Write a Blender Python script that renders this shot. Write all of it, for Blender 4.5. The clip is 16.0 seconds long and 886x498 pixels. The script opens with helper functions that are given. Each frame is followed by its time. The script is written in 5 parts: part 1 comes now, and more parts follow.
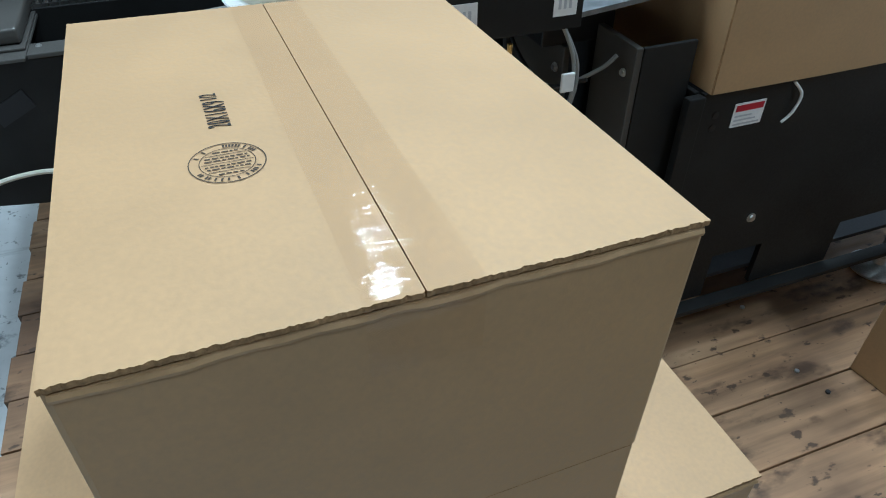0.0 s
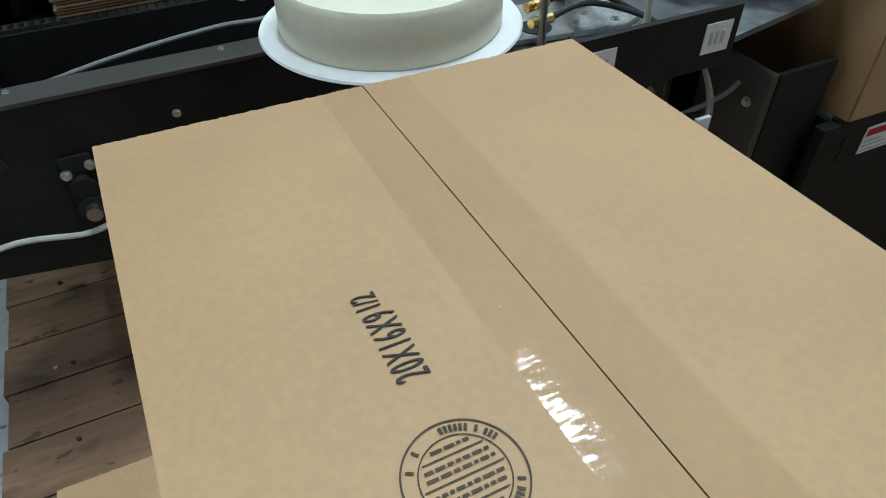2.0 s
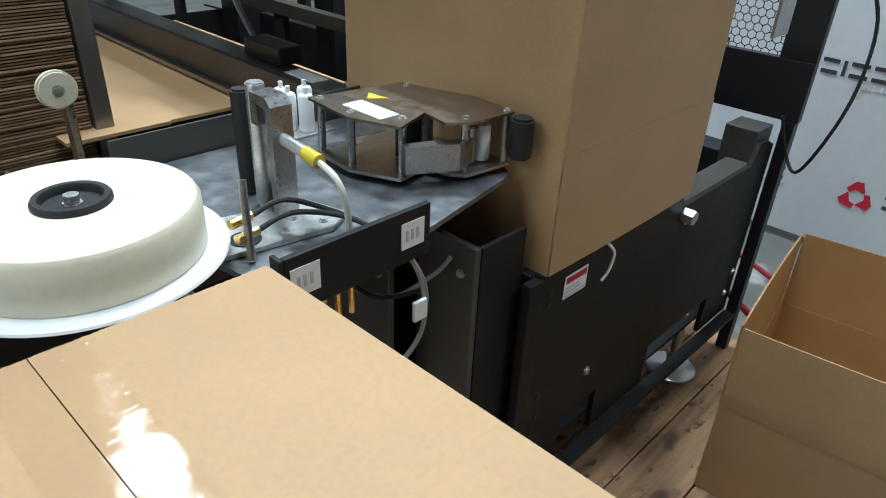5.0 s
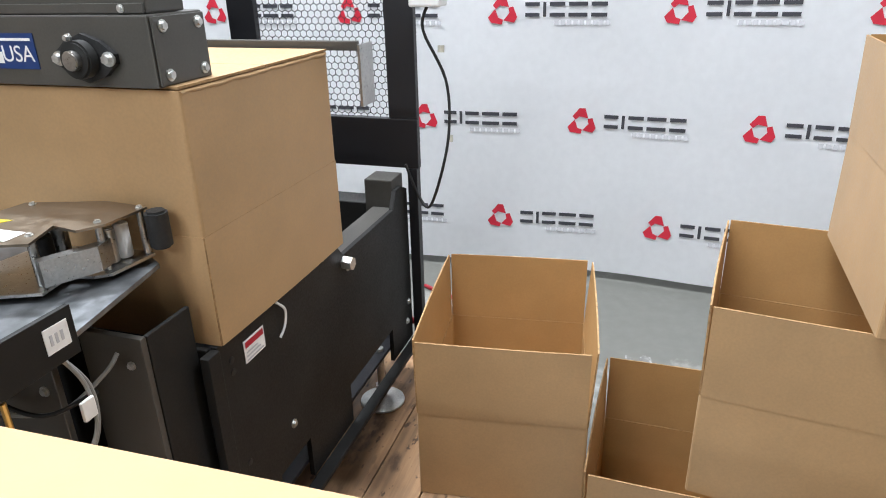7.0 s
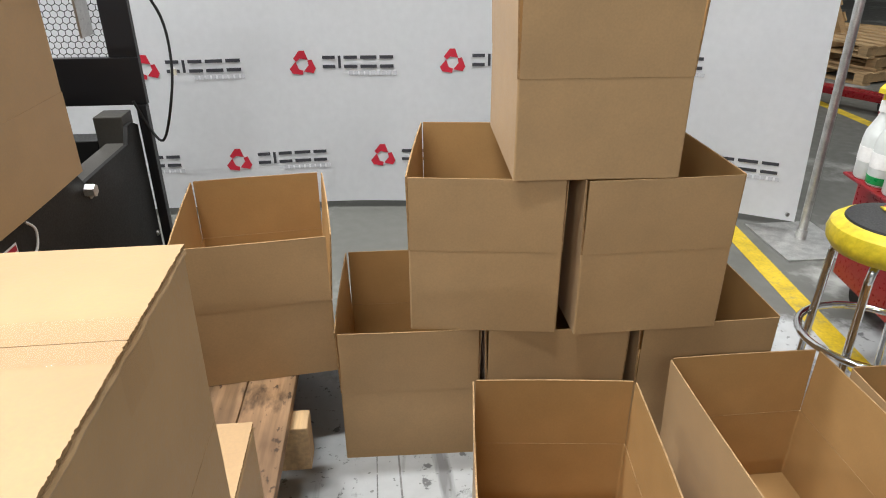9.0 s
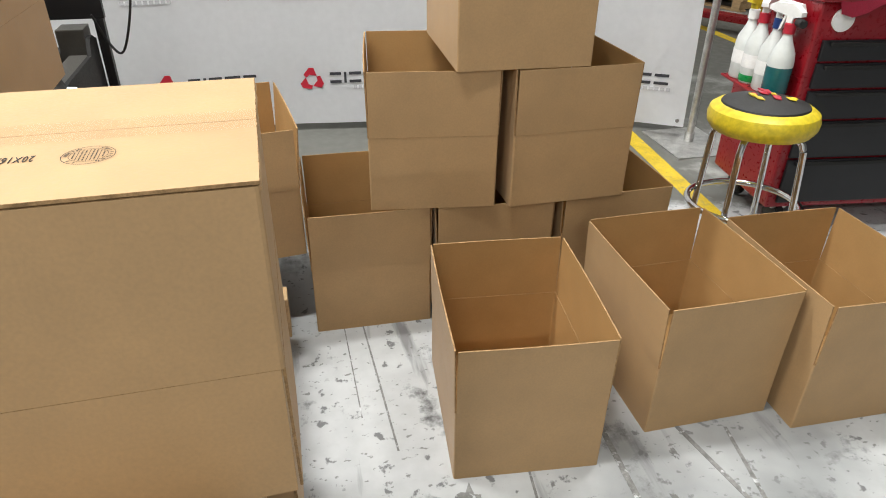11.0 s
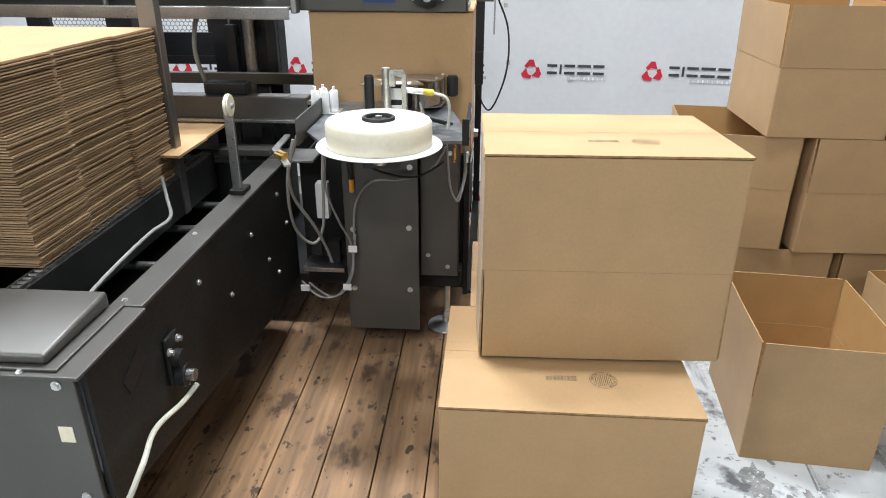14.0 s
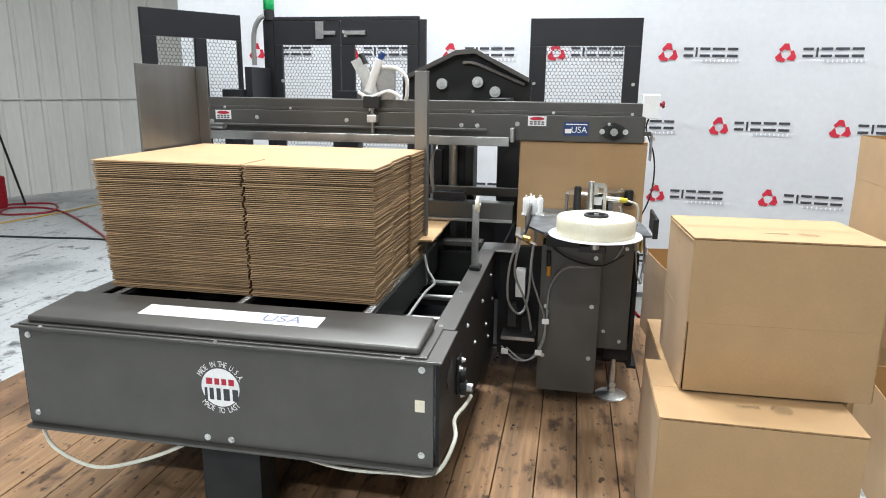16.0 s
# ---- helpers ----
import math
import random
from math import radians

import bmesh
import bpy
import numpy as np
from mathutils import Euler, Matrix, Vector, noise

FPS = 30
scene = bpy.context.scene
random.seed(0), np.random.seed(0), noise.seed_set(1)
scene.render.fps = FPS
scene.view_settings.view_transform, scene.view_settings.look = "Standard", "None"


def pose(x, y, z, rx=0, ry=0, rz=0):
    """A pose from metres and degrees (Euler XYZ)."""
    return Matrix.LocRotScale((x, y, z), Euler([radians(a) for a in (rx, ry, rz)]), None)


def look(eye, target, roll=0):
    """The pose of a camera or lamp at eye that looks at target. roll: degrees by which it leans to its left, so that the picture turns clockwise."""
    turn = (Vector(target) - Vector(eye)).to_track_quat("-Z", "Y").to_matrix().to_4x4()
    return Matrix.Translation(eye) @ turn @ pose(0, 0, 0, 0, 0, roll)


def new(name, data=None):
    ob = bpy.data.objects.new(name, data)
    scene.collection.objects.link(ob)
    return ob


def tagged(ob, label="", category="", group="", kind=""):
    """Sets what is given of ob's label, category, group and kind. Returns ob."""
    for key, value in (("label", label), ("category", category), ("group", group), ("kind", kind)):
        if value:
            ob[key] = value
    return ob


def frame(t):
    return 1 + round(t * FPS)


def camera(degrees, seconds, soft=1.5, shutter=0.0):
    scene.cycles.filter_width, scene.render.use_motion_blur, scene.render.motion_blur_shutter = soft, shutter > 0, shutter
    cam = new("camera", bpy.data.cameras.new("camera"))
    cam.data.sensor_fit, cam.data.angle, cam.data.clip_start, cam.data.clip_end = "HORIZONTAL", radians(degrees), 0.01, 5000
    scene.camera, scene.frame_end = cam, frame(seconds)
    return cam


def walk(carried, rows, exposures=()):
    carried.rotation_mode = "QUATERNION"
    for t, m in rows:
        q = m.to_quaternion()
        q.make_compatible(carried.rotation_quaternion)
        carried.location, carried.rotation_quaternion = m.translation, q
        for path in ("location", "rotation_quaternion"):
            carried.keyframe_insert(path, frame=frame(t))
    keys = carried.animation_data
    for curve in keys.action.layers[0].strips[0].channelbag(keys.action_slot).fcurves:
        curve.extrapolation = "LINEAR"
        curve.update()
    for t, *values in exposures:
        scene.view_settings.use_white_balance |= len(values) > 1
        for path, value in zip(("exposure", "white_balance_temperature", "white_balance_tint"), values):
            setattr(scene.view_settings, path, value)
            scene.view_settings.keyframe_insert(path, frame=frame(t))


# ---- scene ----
cam = camera(66.9, 16.0, soft=1.0)
PATH = [
    (0, (0.011, 0.005, 1.44), (0.556, 1.465, 0.186), -0.1),
    (0.5, (0.023, 0.024, 1.439), (0.481, 1.499, 0.168), -0.8),
    (1, (-0.002, 0.089, 1.437), (0.428, 1.551, 0.143), -0.9),
    (1.5, (-0.036, 0.217, 1.443), (0.449, 1.65, 0.133), -0.9),
    (2, (-0.054, 0.321, 1.444), (0.553, 1.67, 0.098), -1.2),
    (2.5, (-0.058, 0.374, 1.435), (0.655, 1.667, 0.086), -1.0),
    (3.5, (-0.04, 0.389, 1.446), (0.765, 1.62, 0.09), -0.7),
    (4, (-0.016, 0.365, 1.487), (0.927, 1.588, 0.217), -0.5),
    (4.2, (0.0, 0.37, 1.484), (1.041, 1.581, 0.28), 0.8),
    (6.5, (0.03, 0.155, 1.544), (1.599, 1.128, 0.776), -0.7),
    (7, (-0.043, 0.142, 1.534), (1.709, 0.711, 0.756), -1.4),
    (7.5, (-0.122, 0.101, 1.53), (1.69, 0.354, 0.721), -1.8),
    (8, (-0.221, 0.037, 1.525), (1.598, 0.141, 0.7), -1.3),
    (8.5, (-0.318, 0.002, 1.518), (1.497, 0.001, 0.678), -0.9),
    (9, (-0.399, 0.04, 1.506), (1.388, -0.103, 0.62), -0.3),
    (9.5, (-0.484, 0.135, 1.498), (1.254, -0.217, 0.572), -0.3),
    (12, (-0.897, 0.371, 1.46), (0.756, 0.008, 0.393), 0.3),
    (12.5, (-0.972, 0.528, 1.452), (0.674, 0.19, 0.367), 0.3),
    (13, (-1.084, 0.632, 1.474), (0.592, 0.374, 0.414), 0.5),
    (13.5, (-1.247, 0.698, 1.512), (0.521, 0.664, 0.578), 0.3),
    (14, (-1.361, 0.777, 1.544), (0.462, 0.893, 0.732), 0.2),
    (14.5, (-1.497, 0.932, 1.56), (0.368, 1.128, 0.866), 0.5),
    (15, (-1.659, 1.042, 1.571), (0.23, 1.294, 0.964), 0.3),
    (15.5, (-1.849, 1.078, 1.577), (0.055, 1.404, 1.06), 0.4),
    (16, (-2.011, 1.119, 1.581), (-0.101, 1.482, 1.114), 0.7),
]
EXPOSURES = [(0, -0.78, 4900, -3), (1.5, -1.20, 5150, -3), (3.5, -1.48, 5350, -3), (4.2, -1.34, 5300, -2), (6.5, 0.33, 5700, 8), (8, -0.22, 6100, 10), (9.5, -0.20, 6300, 9), (12.5, -0.12, 6450, 9), (14.5, 0.05, 5800, 8), (16.0, 0.08, 5950, 8)]
walk(cam, [(t, look(eye, target, roll)) for t, eye, target, roll in PATH], EXPOSURES)

# ---- world and lights ----
world = bpy.data.worlds.new("world")
scene.world = world
world.use_nodes = True
world.node_tree.nodes["Background"].inputs[0].default_value = (0.95, 0.97, 1.0, 1)
world.node_tree.nodes["Background"].inputs[1].default_value = 0.05

# ceiling lamps: x, y, power; none seen, most placed to brighten faces and backdrop
LAMP_PLACES = [(-5.6, 4.2, 185), (-5.6, 0.8, 145), (-3.0, 2.4, 85), (1.32, 4.05, 95), (0.4, 1.0, 165), (1.5, -2.0, 122), (1.9, 2.0, 235), (5.2, 2.4, 70), (5.6, -4.6, 120)]
CEIL = 5.2


# ---- material helpers ----
def mat(name, base, rough=0.5, metal=0.0, var=0.12, scale=6.0, grain=60.0, bump=0.05, stretch=(1, 1, 1), tint=None, spec=0.5, rand=0.0, blotch=None, island=False, sheen=0.0):
    """A painted or raw surface: large stains, fine grain, roughness and bump from noise in object space."""
    m = bpy.data.materials.new(name)
    m.use_nodes = True
    nt = m.node_tree
    n, l = nt.nodes, nt.links
    b = n["Principled BSDF"]
    b.inputs["Metallic"].default_value = metal
    b.inputs["Specular IOR Level"].default_value = spec
    b.inputs["Sheen Weight"].default_value, b.inputs["Sheen Roughness"].default_value = sheen, 0.35
    tc = n.new("ShaderNodeTexCoord")
    mp = n.new("ShaderNodeMapping")
    mp.inputs["Scale"].default_value = stretch
    l.new(tc.outputs["Object"], mp.inputs["Vector"])
    big = n.new("ShaderNodeTexNoise")
    big.inputs["Scale"].default_value, big.inputs["Detail"].default_value = scale, 5
    fine = n.new("ShaderNodeTexNoise")
    fine.inputs["Scale"].default_value, fine.inputs["Detail"].default_value = grain, 6
    for t in (big, fine):
        l.new(mp.outputs[0], t.inputs["Vector"])
    ramp = n.new("ShaderNodeMapRange")
    ramp.inputs[1].default_value, ramp.inputs[2].default_value = 0.3, 0.7
    ramp.inputs[3].default_value, ramp.inputs[4].default_value = 1 - var, 1 + var
    l.new(big.outputs[0], ramp.inputs[0])
    r2 = n.new("ShaderNodeMapRange")
    r2.inputs[1].default_value, r2.inputs[2].default_value = 0.3, 0.7
    r2.inputs[3].default_value, r2.inputs[4].default_value = 1 - var * 0.7, 1 + var * 0.7
    l.new(fine.outputs[0], r2.inputs[0])
    mul = n.new("ShaderNodeMath")
    mul.operation = "MULTIPLY"
    l.new(ramp.outputs[0], mul.inputs[0])
    l.new(r2.outputs[0], mul.inputs[1])
    last = mul
    if rand:
        oi = n.new("ShaderNodeNewGeometry" if island else "ShaderNodeObjectInfo")
        r3 = n.new("ShaderNodeMapRange")
        r3.inputs[3].default_value, r3.inputs[4].default_value = 1 - rand, 1 + rand
        l.new(oi.outputs["Random Per Island" if island else "Random"], r3.inputs[0])
        m3 = n.new("ShaderNodeMath")
        m3.operation = "MULTIPLY"
        l.new(mul.outputs[0], m3.inputs[0])
        l.new(r3.outputs[0], m3.inputs[1])
        last = m3
    col = n.new("ShaderNodeMix")
    col.data_type = "RGBA"
    col.inputs["A"].default_value = (*base, 1)
    col.inputs["B"].default_value = (*(tint or base), 1)
    l.new(big.outputs[0], col.inputs["Factor"])
    out = col.outputs["Result"]
    if blotch:
        colour, size, lo, hi = blotch
        bn = n.new("ShaderNodeTexNoise")
        bn.inputs["Scale"].default_value, bn.inputs["Detail"].default_value, bn.inputs["Roughness"].default_value = size, 8, 0.65
        l.new(mp.outputs[0], bn.inputs["Vector"])
        br = n.new("ShaderNodeMapRange")
        br.inputs[1].default_value, br.inputs[2].default_value = lo, hi
        l.new(bn.outputs[0], br.inputs[0])
        bm_ = n.new("ShaderNodeMix")
        bm_.data_type = "RGBA"
        bm_.inputs["B"].default_value = (*colour, 1)
        l.new(br.outputs[0], bm_.inputs["Factor"])
        l.new(out, bm_.inputs["A"])
        out = bm_.outputs["Result"]
    sc = n.new("ShaderNodeVectorMath")
    sc.operation = "SCALE"
    l.new(out, sc.inputs[0])
    l.new(last.outputs[0], sc.inputs["Scale"])
    l.new(sc.outputs[0], b.inputs["Base Color"])
    rr = n.new("ShaderNodeMapRange")
    rr.inputs[1].default_value, rr.inputs[2].default_value = 0.3, 0.7
    rr.inputs[3].default_value, rr.inputs[4].default_value = max(0.03, rough * 0.82), min(1, rough * 1.18)
    l.new(fine.outputs[0], rr.inputs[0])
    l.new(rr.outputs[0], b.inputs["Roughness"])
    if bump:
        bp = n.new("ShaderNodeBump")
        bp.inputs["Strength"].default_value, bp.inputs["Distance"].default_value = bump, 0.004
        l.new(fine.outputs[0], bp.inputs["Height"])
        l.new(bp.outputs[0], b.inputs["Normal"])
    return m


KRAFT = mat("kraft", (0.422, 0.272, 0.132), 0.60, var=0.085, scale=7, grain=190, bump=0.06, tint=(0.388, 0.245, 0.114), spec=0.45, sheen=0.08)
KRAFT_IN = mat("kraft_inside", (0.385, 0.226, 0.088), 0.7, var=0.06, scale=9, grain=190, bump=0.06, spec=0.2)
KRAFT_EDGE = mat("kraft_edge", (0.34, 0.215, 0.105), 0.9, var=0.3, scale=60, grain=400, bump=0.3, spec=0.1)
BLANK = mat("kraft_blank", (0.36, 0.242, 0.135), 0.85, var=0.22, scale=6, grain=150, bump=0.2, tint=(0.27, 0.175, 0.095), rand=0.24, spec=0.15)
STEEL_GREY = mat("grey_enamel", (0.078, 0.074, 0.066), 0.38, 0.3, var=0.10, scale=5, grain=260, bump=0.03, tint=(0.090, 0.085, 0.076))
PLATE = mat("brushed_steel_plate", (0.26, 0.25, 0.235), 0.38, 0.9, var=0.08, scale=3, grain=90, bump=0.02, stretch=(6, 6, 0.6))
# Darker tone used on side plates, returns and brackets beside the grey panels.
STEEL_DARK = mat("dark_steel_tone", (0.012, 0.0115, 0.011), 0.52, 0.0, spec=0.25, var=0.2, scale=7, grain=220, bump=0.04, tint=(0.019, 0.019, 0.018))
BLACK = mat("black_paint", (0.008, 0.008, 0.010), 0.45, var=0.2, scale=5, grain=200, bump=0.03)
RUBBER = mat("black_rubber", (0.012, 0.012, 0.012), 0.6, var=0.15, scale=20, grain=200, bump=0.06)
METAL = mat("bare_steel", (0.50, 0.50, 0.49), 0.32, 1.0, var=0.2, scale=14, grain=220, bump=0.05, tint=(0.38, 0.37, 0.35))
TABLE = mat("mottled_table_steel", (0.15, 0.157, 0.165), 0.42, 0.75, var=0.32, scale=16, grain=55, bump=0.08, tint=(0.24, 0.25, 0.26))
ZINC = mat("zinc", (0.62, 0.62, 0.60), 0.38, 0.9, var=0.2, scale=20, grain=200, bump=0.05)
BRASS = mat("brass", (0.70, 0.50, 0.18), 0.3, 1.0, var=0.1)
CHROME = mat("chrome", (0.78, 0.78, 0.78), 0.1, 1.0, var=0.08, scale=10, grain=80, bump=0.0)
WHITE = mat("white_plastic", (0.78, 0.78, 0.76), 0.45, var=0.04, scale=10, grain=90, bump=0.02)
LABEL = mat("white_label", (0.80, 0.79, 0.77), 0.5, var=0.05, scale=30, grain=120, bump=0.0)
VINYL = mat("white_vinyl", (0.86, 0.865, 0.875), 0.45, var=0.03, scale=1.2, grain=25, bump=0.02)
INK = mat("black_ink", (0.018, 0.016, 0.014), 0.7, var=0.25, scale=60, grain=400, bump=0.0)
INK_BROWN = mat("stamp_ink", (0.055, 0.038, 0.022), 0.75, var=0.4, scale=90, grain=500, bump=0.0)
PRINT_DARK = mat("print_charcoal", (0.035, 0.035, 0.042), 0.5, var=0.05)
PRINT_GREY = mat("print_grey", (0.50, 0.50, 0.52), 0.5, var=0.05)
PRINT_PALE = mat("print_faded", (0.56, 0.56, 0.58), 0.5, var=0.08, scale=40)
PRINT_BLUE = mat("print_faded_blue", (0.20, 0.22, 0.31), 0.5, var=0.15, scale=40)
RED = mat("red_print", (0.42, 0.012, 0.03), 0.5, var=0.08)
RED_PAINT = mat("red_enamel", (0.26, 0.006, 0.012), 0.3, var=0.15, scale=4, grain=60, bump=0.02, tint=(0.20, 0.004, 0.01))
BLUE = mat("blue_print", (0.012, 0.04, 0.16), 0.4, var=0.1)
YELLOW = mat("yellow_paint", (0.62, 0.44, 0.02), 0.6, var=0.2, scale=9, grain=80, bump=0.1, blotch=((0.25, 0.22, 0.12), 14, 0.55, 0.75))
YELLOW_TAPE = mat("yellow_wrap", (0.70, 0.56, 0.03), 0.42, var=0.2, scale=22, grain=60, bump=0.35, tint=(0.58, 0.44, 0.02))
GREEN = mat("green_plastic", (0.01, 0.25, 0.06), 0.3, var=0.1)
TEAL = mat("teal_liquid", (0.01, 0.10, 0.11), 0.2, var=0.1)
HDPE = mat("translucent_white", (0.62, 0.64, 0.62), 0.4, var=0.06)
FILM = mat("wound_film", (0.75, 0.70, 0.55), 0.35, var=0.05, scale=12, grain=120, bump=0.03, tint=(0.69, 0.64, 0.47))
CORRUGATED = mat("corrugated_white_steel", (0.58, 0.57, 0.52), 0.5, var=0.06, scale=2, grain=30, bump=0.02, stretch=(1, 1, 0.15))
WOOD = mat("weathered_plank", (0.375, 0.236, 0.128), 0.55, var=0.42, scale=2.6, grain=13, bump=0.35, stretch=(0.30, 4.2, 4.2), tint=(0.235, 0.130, 0.062), rand=0.18, spec=0.35, blotch=((0.10, 0.06, 0.035), 1.5, 0.54, 0.80))
PALE_WOOD = mat("pale_wood", (0.52, 0.36, 0.19), 0.75, var=0.25, scale=3, grain=30, bump=0.2, stretch=(0.4, 3, 3), tint=(0.42, 0.27, 0.13), rand=0.12)
CONCRETE = mat("painted_concrete", (0.50, 0.505, 0.50), 0.5, var=0.10, scale=1.1, grain=16, bump=0.12, tint=(0.40, 0.42, 0.42), blotch=((0.085, 0.085, 0.085), 4.2, 0.575, 0.66))


def spatter(m, layers):
    """Lays worn spots over a material's colour: noise scale, stretch, turn, limits and colour for each layer."""
    n, l = m.node_tree.nodes, m.node_tree.links
    base_in = n["Principled BSDF"].inputs["Base Color"]
    before = base_in.links[0].from_socket
    place = n.new("ShaderNodeTexCoord")
    for size, stretch, turn, lo, hi, colour in layers:
        mp = n.new("ShaderNodeMapping")
        mp.inputs["Scale"].default_value, mp.inputs["Rotation"].default_value = stretch, (0, 0, turn)
        tex = n.new("ShaderNodeTexNoise")
        tex.inputs["Scale"].default_value, tex.inputs["Detail"].default_value, tex.inputs["Roughness"].default_value = size, 5, 0.55
        l.new(place.outputs["Object"], mp.inputs[0])
        l.new(mp.outputs[0], tex.inputs["Vector"])
        mr = n.new("ShaderNodeMapRange")
        mr.inputs[1].default_value, mr.inputs[2].default_value, mr.inputs[4].default_value = lo, hi, 0.85
        l.new(tex.outputs[0], mr.inputs[0])
        mx = n.new("ShaderNodeMix")
        mx.data_type = "RGBA"
        mx.inputs["B"].default_value = (*colour, 1)
        l.new(mr.outputs[0], mx.inputs["Factor"])
        l.new(before, mx.inputs["A"])
        before = mx.outputs["Result"]
    l.new(before, base_in)


spatter(CONCRETE, [(19, (1, 1, 1), 0, 0.615, 0.66, (0.10, 0.10, 0.10)), (2.2, (0.5, 4, 1), 0.3, 0.60, 0.68, (0.17, 0.17, 0.17)), (48, (1, 0.6, 1), 0.9, 0.63, 0.67, (0.16, 0.16, 0.15)), (0.55, (1, 1, 1), 0, 0.56, 0.66, (0.20, 0.21, 0.21))])
spatter(WOOD, [(2.2, (0.4, 3, 1), 0, 0.56, 0.74, (0.47, 0.31, 0.175)), (1.5, (0.8, 1.3, 1), 0.15, 0.51, 0.66, (0.095, 0.055, 0.032)), (7, (0.8, 1.6, 1), 0, 0.56, 0.66, (0.060, 0.036, 0.022)), (24, (0.7, 1.2, 1), 0, 0.61, 0.66, (0.045, 0.028, 0.018)), (60, (0.6, 1.2, 1), 0, 0.68, 0.72, (0.06, 0.038, 0.024))])


def bare_zone(m, colour, patch):
    """The floor paint ends in a worn, uneven edge; beyond it lies darker bare concrete with pale patches."""
    n, l = m.node_tree.nodes, m.node_tree.links
    base_in = n["Principled BSDF"].inputs["Base Color"]
    before = base_in.links[0].from_socket
    place = n.new("ShaderNodeTexCoord")
    axes = n.new("ShaderNodeSeparateXYZ")
    l.new(place.outputs["Object"], axes.inputs[0])
    wear = n.new("ShaderNodeTexNoise")
    wear.inputs["Scale"].default_value, wear.inputs["Detail"].default_value, wear.inputs["Roughness"].default_value = 2.6, 9, 0.68
    l.new(place.outputs["Object"], wear.inputs["Vector"])
    add = n.new("ShaderNodeMath")
    add.operation = "MULTIPLY_ADD"
    add.inputs[1].default_value = 1.5
    l.new(wear.outputs[0], add.inputs[0])
    l.new(axes.outputs[0], add.inputs[2])
    far = n.new("ShaderNodeMapRange")
    far.inputs[1].default_value, far.inputs[2].default_value = 2.42, 2.62
    l.new(add.outputs[0], far.inputs[0])
    side = n.new("ShaderNodeMapRange")
    side.inputs[1].default_value, side.inputs[2].default_value = 4.4, 3.4
    l.new(axes.outputs[1], side.inputs[0])
    both = n.new("ShaderNodeMath")
    both.operation = "MULTIPLY"
    l.new(far.outputs[0], both.inputs[0])
    l.new(side.outputs[0], both.inputs[1])
    spots = n.new("ShaderNodeTexNoise")
    spots.inputs["Scale"].default_value, spots.inputs["Detail"].default_value, spots.inputs["Roughness"].default_value = 1.5, 8, 0.62
    l.new(place.outputs["Object"], spots.inputs["Vector"])
    tone = n.new("ShaderNodeMapRange")
    tone.inputs[1].default_value, tone.inputs[2].default_value = 0.55, 0.64
    l.new(spots.outputs[0], tone.inputs[0])
    under = n.new("ShaderNodeMix")
    under.data_type = "RGBA"
    under.inputs["A"].default_value, under.inputs["B"].default_value = (*colour, 1), (*patch, 1)
    l.new(tone.outputs[0], under.inputs["Factor"])
    mx = n.new("ShaderNodeMix")
    mx.data_type = "RGBA"
    l.new(both.outputs[0], mx.inputs["Factor"])
    l.new(before, mx.inputs["A"])
    l.new(under.outputs["Result"], mx.inputs["B"])
    l.new(mx.outputs["Result"], base_in)


bare_zone(CONCRETE, (0.135, 0.135, 0.120), (0.36, 0.36, 0.335))
SCUFF = mat("bare_concrete", (0.19, 0.19, 0.18), 0.7, var=0.35, scale=22, grain=120, bump=0.1, blotch=((0.45, 0.46, 0.46), 40, 0.56, 0.62))
HALL = mat("hall_wall", (0.42, 0.42, 0.41), 0.8, var=0.1, scale=1, grain=20, bump=0.03)
HOSE_CLEAR = mat("grey_hose", (0.24, 0.24, 0.225), 0.35, var=0.1)
HOSE_WHITE = mat("cream_hose", (0.62, 0.60, 0.50), 0.4, var=0.1)
HOSE_AMBER = mat("yellow_cord", (0.45, 0.30, 0.04), 0.5, var=0.1)
HOSE_RED = mat("red_hose", (0.25, 0.012, 0.02), 0.45, var=0.1)
CLOTH_RED = mat("red_cloth", (0.30, 0.012, 0.035), 0.9, var=0.15, scale=14, grain=180, bump=0.3)


def glossy_clear(name):
    m = bpy.data.materials.new(name)
    m.use_nodes = True
    n, l = m.node_tree.nodes, m.node_tree.links
    n.remove(n["Principled BSDF"])
    b = n.new("ShaderNodeBsdfGlossy")
    b.inputs["Roughness"].default_value = 0.05
    tr = n.new("ShaderNodeBsdfTransparent")
    tr.inputs[0].default_value = (0.985, 0.975, 0.965, 1)
    mx = n.new("ShaderNodeMixShader")
    mx.inputs[0].default_value = 0.038
    tx = n.new("ShaderNodeTexNoise")
    tx.inputs["Scale"].default_value, tx.inputs["Detail"].default_value = 42, 1.5
    tc = n.new("ShaderNodeTexCoord")
    mp = n.new("ShaderNodeMapping")
    mp.inputs["Scale"].default_value = (8, 1.1, 1)
    l.new(tc.outputs["Object"], mp.inputs[0])
    l.new(mp.outputs[0], tx.inputs["Vector"])
    bp = n.new("ShaderNodeBump")
    bp.inputs["Strength"].default_value, bp.inputs["Distance"].default_value = 0.30, 0.0012
    l.new(tx.outputs[0], bp.inputs["Height"])
    l.new(bp.outputs[0], b.inputs["Normal"])
    l.new(tr.outputs[0], mx.inputs[1])
    l.new(b.outputs[0], mx.inputs[2])
    l.new(mx.outputs[0], n["Material Output"].inputs[0])
    return m


TAPE = glossy_clear("clear_tape")


